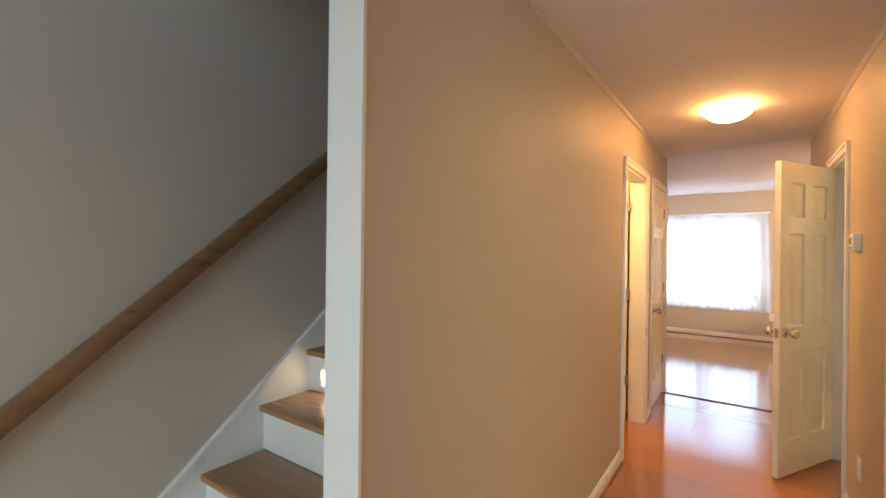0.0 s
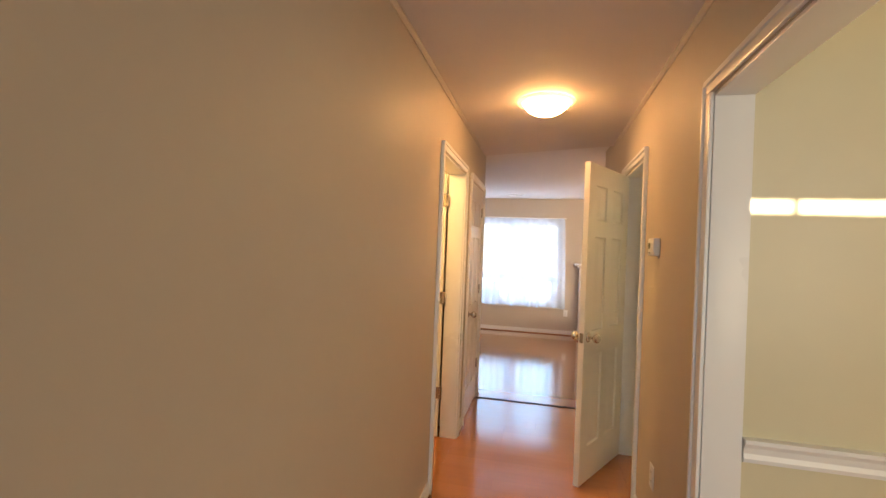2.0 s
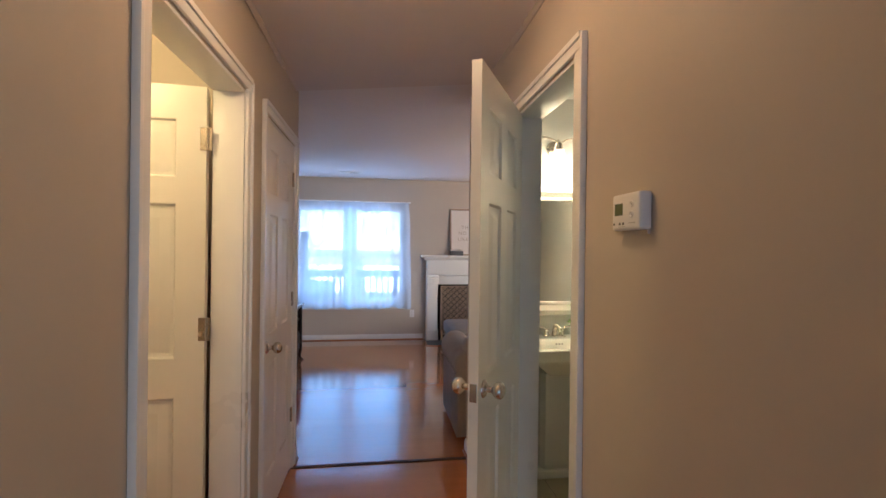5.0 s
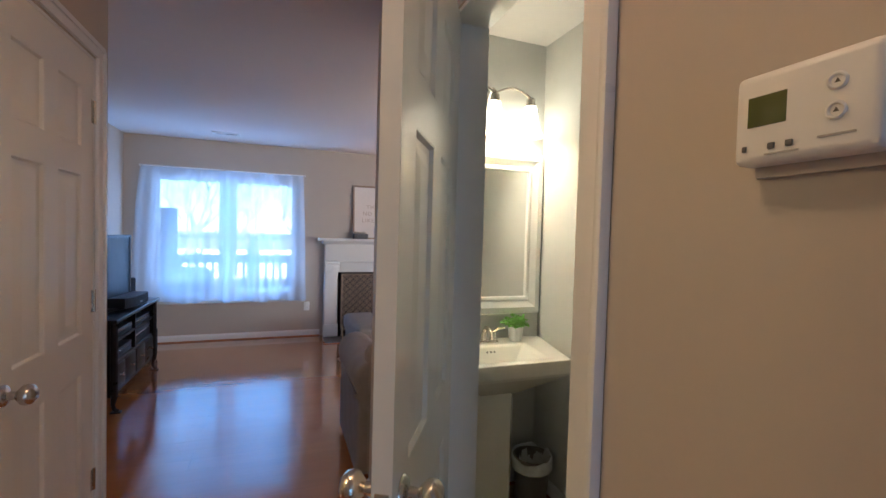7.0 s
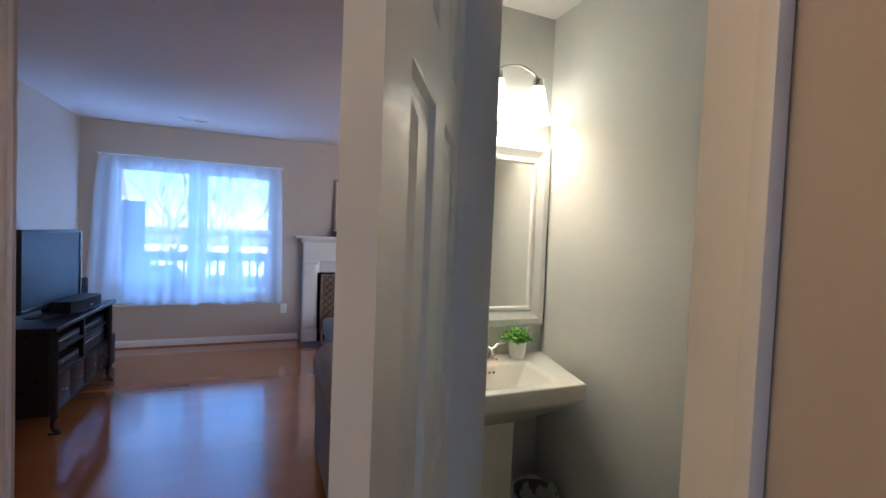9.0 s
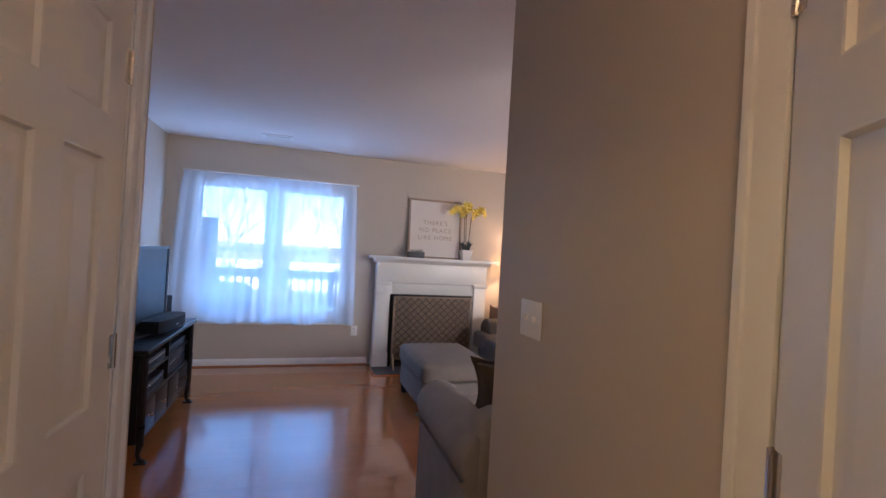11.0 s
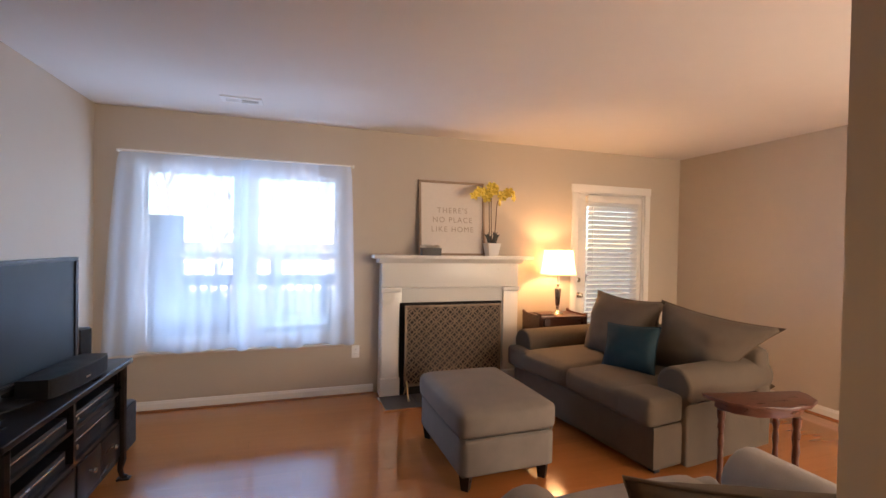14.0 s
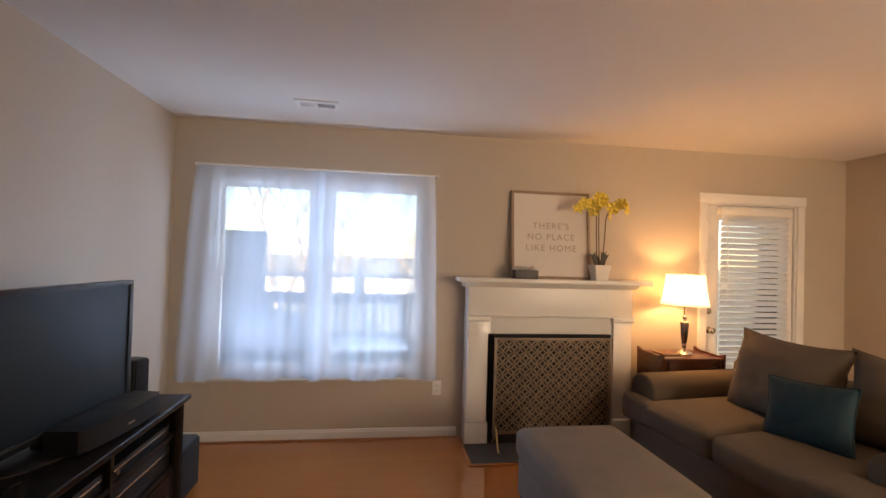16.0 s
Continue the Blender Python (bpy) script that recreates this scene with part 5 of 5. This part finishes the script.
def bookshelf_speaker(at, rz, w, d, h):
    s = thing("satellite_speaker", "small black satellite speaker on the tv stand", "speaker", at, rz, "satellite speakers")
    part("cabinet", boxes((-d / 2, d / 2, -w / 2, w / 2, 0, h), bevel=0.012, seg=3), BLACK, s)
    part("grille", boxes((d / 2 - 0.001, d / 2 + 0.008, -w / 2 + 0.006, w / 2 - 0.006, 0.006, h - 0.006), bevel=0.004), SPKCLOTH, s, "black cloth grille")


bookshelf_speaker((-0.775, 8.14, 0.70), -25, 0.125, 0.12, 0.17)
bookshelf_speaker((-0.645, 9.08, 0.70), -20, 0.085, 0.09, 0.20)
sw = thing("subwoofer", "black cube subwoofer on the floor beside the stand", "subwoofer", (-0.67, 9.44, 0))
part("cabinet", boxes((-0.17, 0.15, -0.14, 0.14, 0.02, 0.32), bevel=0.015, seg=3), BLACK, sw)
part("grille", boxes((0.149, 0.162, -0.13, 0.13, 0.03, 0.31), bevel=0.008), SPKCLOTH, sw, "black cloth grille")
for x in (-0.13, 0.11):
    for y in (-0.1, 0.1):
        part("rubber_foot", lathe([(0.014, 0), (0.014, 0.022)], (x, y, 0), 10), BLACK, sw)
cb = thing("speaker_cable", "thin black cable trailing behind the television", "cable")
part("wire", tube([(-0.84, 8.22, 0.704), (-0.83, 8.24, 0.78), (-0.79, 8.27, 0.86), (-0.74, 8.31, 0.87), (-0.70, 8.35, 0.83), (-0.69, 8.38, 0.78)], 0.004, 6), BLACK, cb)
part("wire", tube([(-0.84, 8.10, 0.704), (-0.89, 8.08, 0.706), (-0.93, 8.11, 0.720), (-0.955, 8.15, 0.704)], 0.004, 6), BLACK, cb)

# ---- bathroom ----
BY = 6.33
sk = thing("pedestal_sink", "white porcelain pedestal sink with a square basin", "sink")
KX0, KX1, KY0, KY1, KZ = 1.430, 1.958, 5.865, BY - 0.0005, 0.828
bm = bmesh.new()


def rect(x0, x1, y0, y1, z, flare=0.0):
    return [bm.verts.new(p) for p in ((x0, y0, z), (x1, y0, z), (x1 + flare, y1, z), (x0 - flare, y1, z))]


rings = [rect(KX0 + 0.16, KX1 - 0.16, KY0 + 0.18, KY1, 0.63), rect(KX0 + 0.08, KX1 - 0.08, KY0 + 0.09, KY1, 0.695, 0.04), rect(KX0 + 0.02, KX1 - 0.02, KY0 + 0.02, KY1, 0.745, 0.1), rect(KX0, KX1, KY0, KY1, 0.765, 0.115), rect(KX0, KX1, KY0, KY1, KZ - 0.004, 0.115), rect(KX0 + 0.004, KX1 - 0.004, KY0 + 0.004, KY1 - 0.001, KZ, 0.115),
         rect(KX0 + 0.055, KX1 - 0.085, KY0 + 0.05, KY1 - 0.13, KZ - 0.002, 0.04), rect(KX0 + 0.07, KX1 - 0.10, KY0 + 0.06, KY1 - 0.14, KZ - 0.012, 0.03), rect(KX0 + 0.14, KX1 - 0.14, KY0 + 0.12, KY1 - 0.18, KZ - 0.11)]
bm.faces.new(rings[0][::-1])
for a, b in zip(rings, rings[1:]):
    for i in range(4):
        bm.faces.new((a[i], a[(i + 1) % 4], b[(i + 1) % 4], b[i]))
bm.faces.new(rings[-1])
bmesh.ops.bevel(bm, geom=bm.edges[:], offset=0.004, segments=2, profile=0.6, affect="EDGES")
part("basin", bm, PORCELAIN, sk, smooth=50)
part("pedestal", extrude_poly([(1.57, BY - 0.27), (1.76, BY - 0.27), (1.785, BY - 0.24), (1.785, BY - 0.06), (1.545, BY - 0.06), (1.545, BY - 0.24)], "z", 0.05, 0.64), PORCELAIN, sk, smooth=None)
part("pedestal_foot", boxes((1.52, 1.81, BY - 0.295, BY - 0.04, 0, 0.052), bevel=0.01), PORCELAIN, sk)
for i in range(3):
    part("overflow_hole", lathe([(0, 0), (0.005, 0), (0.005, 0.002), (0, 0.002)], seg=10, m=Matrix.Translation((1.68 + i * 0.02, BY - 0.158, KZ - 0.030)) @ Matrix.Rotation(radians(68), 4, "X")), DARKMARK, sk)
fc = thing("faucet", "brushed nickel two-handle faucet on the sink", "faucet", (1.70, BY - 0.075, KZ))
part("base", boxes((-0.075, 0.075, -0.022, 0.022, 0.0, 0.014), bevel=0.006, seg=3), NICKEL, fc)
part("spout", tube([(0, 0, 0.014), (0, 0, 0.055), (0, -0.02, 0.078), (0, -0.06, 0.080), (0, -0.095, 0.066), (0, -0.10, 0.055)], [0.016, 0.014, 0.013, 0.012, 0.011, 0.010], 12), NICKEL, fc)
for x, s in ((-0.052, -1), (0.052, 1)):
    hd = part("handle", lathe([(0.0, 0.014), (0.019, 0.014), (0.017, 0.032), (0.012, 0.042), (0.014, 0.050), (0.0, 0.056)], (x, 0, 0), 16), NICKEL, fc)
    part("lever", tube([(x, 0, 0.048), (x + s * 0.03, 0, 0.068), (x + s * 0.065, -0.004, 0.072)], [0.006, 0.005, 0.006], 8), NICKEL, hd)
pp = thing("potted_plant", "small green plant in a white ceramic pot", "plant", (1.88, BY - 0.085, KZ))
part("pot", lathe([(0.0, 0), (0.028, 0), (0.036, 0.02), (0.039, 0.075), (0.035, 0.075), (0.033, 0.06), (0, 0.06)], seg=24), CERAMIC, pp)
rng = random.Random(8)
bm = bmesh.new()
for i in range(230):
    a, e = rng.uniform(0, 6.28), rng.uniform(0.15, 1.5)
    r = rng.uniform(0.02, 0.075)
    c = Vector((math.cos(a) * math.cos(e) * r * 1.15, math.sin(a) * math.cos(e) * r * 0.85, 0.078 + math.sin(e) * r * 0.75))
    m = Matrix.Translation(c) @ Euler((rng.uniform(-1, 1), rng.uniform(-1, 1), a)).to_matrix().to_4x4()
    l, w = rng.uniform(0.012, 0.024), rng.uniform(0.006, 0.011)
    v = [bm.verts.new(m @ Vector(p)) for p in ((0, 0, 0), (l * 0.5, w, 0.003), (l, 0, 0), (l * 0.5, -w, 0.003))]
    bm.faces.new(v)
    if i % 5 == 0:
        tube([(0, 0, 0.06), tuple(c * 0.6 + Vector((0, 0, 0.035))), tuple(c)], 0.0012, 4, bm)
part("foliage", bm, LEAF, pp, "dense small green leaves", smooth=None)
sb = thing("soap_bottle", "clear yellow soap bottle with pump on the sink", "soap bottle", (1.55, BY - 0.07, KZ))
part("bottle", lathe([(0, 0), (0.03, 0), (0.032, 0.01), (0.032, 0.09), (0.012, 0.11), (0.012, 0.12), (0, 0.12)], seg=20), SOAP, sb)
part("pump", tube([(0, 0, 0.12), (0, 0, 0.155), (0, -0.035, 0.155)], 0.005, 8), PLASTIC, sb)
bn = thing("waste_bin", "small grey waste bin with a white liner", "waste bin", (1.94, BY - 0.19, 0))
part("bucket", lathe([(0, 0), (0.075, 0), (0.078, 0.01), (0.095, 0.25), (0.098, 0.255), (0.092, 0.255), (0.074, 0.012), (0, 0.012)], seg=28), STEELBIN, bn)
bm = lathe([(0.074, 0.06), (0.090, 0.24), (0.100, 0.262), (0.103, 0.25), (0.101, 0.19)], seg=40)
bmesh.ops.delete(bm, geom=[f for f in bm.faces if len(f.verts) > 4], context="FACES_ONLY")
for v in bm.verts:
    k = noise.noise(v.co * 30)
    v.co += Vector((v.co.x, v.co.y, 0)) * (0.05 * k) + Vector((0, 0, 0.035 * noise.noise(v.co * 17) * (v.co.z > 0.2)))
part("liner", bm, LINER, bn, "crumpled white plastic liner", 180)

mr = thing("wall_mirror", "rectangular mirror in a wide white frame", "mirror")
X0, X1, Z0, Z1 = 1.320, 2.060, 0.962, 1.832
ring = []
bm = bmesh.new()
prev = None
for ins, y in ((0.0, BY - 0.0005), (0.0, BY - 0.020), (0.008, BY - 0.030), (0.036, BY - 0.036), (0.072, BY - 0.022), (0.080, BY - 0.027), (0.092, BY - 0.026), (0.096, BY - 0.012)):
    q = [bm.verts.new(p) for p in ((X0 + ins, y, Z0 + ins), (X1 - ins, y, Z0 + ins), (X1 - ins, y, Z1 - ins), (X0 + ins, y, Z1 - ins))]
    if prev:
        for i in range(4):
            bm.faces.new((prev[i], prev[(i + 1) % 4], q[(i + 1) % 4], q[i]))
    prev = q
part("frame", bm, WHITE, mr, smooth=None)
part("glass", boxes((X0 + 0.096, X1 - 0.096, BY - 0.013, BY - 0.003, Z0 + 0.096, Z1 - 0.096)), MIRROR, mr, "silvered mirror glass", None)
vl = thing("vanity_light", "brushed nickel wall light with frosted glass bell shades, lit", "wall light")
part("backplate", lathe([(0, 0), (0.055, 0), (0.05, 0.012), (0.02, 0.02), (0, 0.02)], seg=28, m=Matrix.Translation((1.71, BY, 2.09)) @ Matrix.Rotation(radians(90), 4, "X")), NICKEL, vl)
SY_L = BY - 0.095
for cx in (1.50, 1.71, 1.92):
    if abs(cx - 1.71) > 0.1:
        pts = [(1.71 + (cx - 1.71) * k / 12, SY_L, 2.108 + 0.038 * math.sin(math.pi * k / 12)) for k in range(13)]
    else:
        pts = [(1.71, BY - 0.02, 2.09), (1.71, BY - 0.045, 2.125), (1.71, BY - 0.075, 2.138), (1.71, SY_L, 2.120), (1.71, SY_L, 2.105)]
    part("arm", tube(pts, 0.006, 8), NICKEL, vl)
    part("socket", lathe([(0, 0.128), (0.010, 0.126), (0.023, 0.116), (0.024, 0.080), (0.0, 0.080)], (cx, SY_L, 1.985), 18), NICKEL, vl)
    part("shade", lathe([(0.0, 0.078), (0.029, 0.080), (0.034, 0.060), (0.040, 0.015), (0.050, -0.030), (0.066, -0.068), (0.072, -0.076), (0.069, -0.076), (0.046, -0.028), (0.0, -0.004)], (cx, SY_L, 1.985), 28), BATHGLASS, vl, "glowing frosted glass bell shade", 60)
    part("bulb", lathe([(0.0, -0.046), (0.016, -0.045), (0.029, -0.039), (0.036, -0.030), (0.0, -0.028)], (cx, SY_L, 1.985), 20), BATHBULB, vl, "glowing lamp bulb", 60)
FLOOR_BATH = struct("floor_bath", boxes((1.302, 2.066, 4.0, BY, -0.012, 0.001)), SUB, "pale tan bathroom tile floor", "floor")
for i in range(3):
    for j in range(8):
        x0, y0 = 1.306 + i * 0.2535, 4.004 + j * 0.2912
        part("tile", boxes((x0, x0 + 0.250, y0, y0 + 0.2877, 0.0, 0.004), bevel=0.001, seg=1), VINYL, FLOOR_BATH)

# ---- balcony and outdoors ----
dk = tagged(new("balcony_deck"), "weathered grey wooden balcony deck", "deck", kind="structure")
board = mesh_of("deck_board", boxes((-2.4, 5.2, 0, 0.135, -0.16, -0.13), bevel=0.004, seg=1), DECK)
for i in range(16):
    o = new("deck_board", board)
    o.parent = dk
    o.location = (0, WY + 0.16 + i * 0.142, 0)
rl = thing("balcony_railing", "balcony railing with square pickets, darkened as if backlit", "railing")
RY = 12.5
part("top_rail", boxes((-2.4, 5.2, RY - 0.07, RY + 0.07, 0.90, 0.94), bevel=0.006), RAILPAINT, rl)
part("sub_rail", boxes((-2.4, 5.2, RY - 0.02, RY + 0.02, 0.80, 0.895), bevel=0.004), RAILPAINT, rl)
part("bottom_rail", boxes((-2.4, 5.2, RY - 0.02, RY + 0.02, -0.04, 0.05), bevel=0.004), RAILPAINT, rl)
for x in (-2.35, -0.9, 0.85, 2.6, 4.3):
    part("post", boxes((x - 0.045, x + 0.045, RY - 0.045, RY + 0.045, -0.13, 0.9)), RAILPAINT, rl)
pk = mesh_of("picket", boxes((-0.017, 0.017, RY + 0.021, RY + 0.055, -0.06, 0.87)), RAILPAINT)
for i in range(62):
    o = new("picket", pk)
    o.parent = rl
    o.location = (-2.3 + i * 0.12, 0, 0)
pv = thing("privacy_screen", "grey board privacy screen at the balcony's end", "privacy screen")
for i in range(17):
    part("board", boxes((-3.19 + i * 0.137, -3.19 + i * 0.137 + 0.132, 12.30, 12.33, -0.13, 1.70), bevel=0.003), SCREENWOOD, pv)
gc = thing("covered_grill", "barbecue under a grey vinyl cover on the balcony", "grill")
part("cover", soft(-0.92, -0.30, 11.35, 11.85, -0.13, 0.78, 0.09, 0.02, 10, 0.02), GRILLCOVER, gc, smooth=180)
pt = thing("patio_table", "small patio table on the balcony", "patio table", (0.45, 11.5, -0.13))
part("top", boxes((-0.40, 0.40, -0.30, 0.30, 0.60, 0.63), bevel=0.008), DECK, pt)
for x in (-0.34, 0.34):
    for y in (-0.24, 0.24):
        part("leg", tube([(x, y, 0), (x * 0.9, y * 0.9, 0.60)], 0.018, 8), RAILPAINT, pt)

GZ = -4.6
struct("ground", boxes((-400, 400, -400, 900, GZ - 0.5, GZ)), GRASS, "winter lawn below the balcony, lightened in place of glare", "ground")


def tree(name, label, x, y, h, seed):
    rg = random.Random(seed)
    t = thing(name, label, "tree", (x, y, GZ), 0, "bare trees")
    trunk = bmesh.new()
    crown = bmesh.new()

    def grow(bm, p, d, ln, r, depth):
        pts, rad = [p], [r]
        q = p.copy()
        for k in range(4):
            d = (d + Vector((rg.uniform(-0.2, 0.2), rg.uniform(-0.2, 0.2), rg.uniform(-0.02, 0.12)))).normalized()
            q = q + d * ln / 4
            pts.append(q.copy())
            rad.append(r * (1 - 0.16 * (k + 1)))
        tube(pts, rad, 3 if depth > 3 else 5 if depth > 1 else 7, bm)
        if depth < 6:
            for k in range(4 if depth < 3 else 3 if depth < 5 else 2):
                a = rg.uniform(0, 6.28)
                side = Vector((math.cos(a), math.sin(a), rg.uniform(0.1, 0.7)))
                s = pts[rg.choice((2, 3, 4))]
                grow(crown, s, (d * 0.7 + side * 0.8).normalized(), ln * rg.uniform(0.58, 0.78), r * 0.5, depth + 1)

    grow(trunk, Vector((0, 0, 0)), Vector((0, 0, 1)), h * 0.36, h * 0.018, 0)
    part("trunk", trunk, BARK, t)
    part("crown", crown, BARK, t, "bare branching twigs")


tree("bare_tree", "leafless tree with spreading bare branches", -3.2, 25, 13.5, 3)
tree("bare_tree", "leafless tree with spreading bare branches", 2.2, 31, 13, 5)
tree("bare_tree", "leafless tree with spreading bare branches", 7.0, 27, 13, 9)
tree("bare_tree", "leafless tree with spreading bare branches", -10.5, 34, 14, 12)


def house(x, y, w, h):
    hs = thing("town_house", "pale sided row house across the lawn", "house", (x, y, GZ), 0, "row houses")
    part("wall", boxes((-w / 2, w / 2, 0, 8, 0, h)), SIDING, hs, smooth=None)
    part("roof", extrude_poly([(-0.4, h), (8.4, h), (4, h + 1.7)], "x", -w / 2 - 0.3, w / 2 + 0.3), ROOFM, hs, smooth=None)
    for i in range(3):
        for z in (0.9, h - 1.6):
            c = -w / 2 + w * (i + 0.5) / 3
            wn2 = part("window", boxes((c - 0.55, c + 0.55, -0.06, -0.001, z, z + 1.25)), WHITE, hs, smooth=None)
            part("pane", boxes((c - 0.46, c + 0.46, -0.068, -0.061, z + 0.09, z + 1.16)), FARGLASS, wn2, smooth=None)


for i, (x, y) in enumerate(((-22, 62), (-9, 64), (4, 63), (17, 65), (30, 62))):
    house(x, y, 11.5, 3.6)

# ---- floor planks ----
plank_cache = {}


def plank(parent, x0, x1, y0, y1):
    key = (round(x1 - x0, 2), round(y1 - y0, 3))
    if key not in plank_cache:
        plank_cache[key] = mesh_of("plank", boxes((0, key[0] - 0.0003, 0, key[1] - 0.0003, -0.012, 0.0), bevel=0.0002, seg=1), PLANK)
    o = new("plank", plank_cache[key])
    o.parent = parent
    o.location = (x0, y0, 0)


rng = random.Random(11)


def lay(parent, x0, x1, y0, y1, w=0.128, ln=1.22):
    y = y0
    while y < y1 - 0.005:
        yy = min(y + w, y1)
        x = x0
        step = rng.choice((0.35, 0.6, 0.85, 1.05, 1.22))
        while x < x1 - 0.02:
            xx = min(x + step, x1)
            if x1 - xx < 0.12:
                xx = x1
            plank(parent, x, xx, y, yy)
            x = xx
            step = ln
        y = yy


lay(FLOOR, LX, RX, 6.49, WY)
lay(FLOOR, 0.0, 1.18, 1.0, 6.49)
rest = boxes((-1.0, 1.18, -0.6, 1.0, -0.012, 0.0), (1.18, 4.0, 1.0, 3.78, -0.012, 0.0), (2.30, RX, 4.6, 6.49, -0.012, 0.0), (-1.0, 0.0, 1.0, 2.05, -0.012, 0.0), (-0.99, 0.0, 2.05, 6.30, -0.012, -0.0005), (1.18, 1.302, 4.83, 5.49, -0.012, 0.0005))
part("plank_field", rest, PLANK, FLOOR, "plain run of wooden flooring", None)
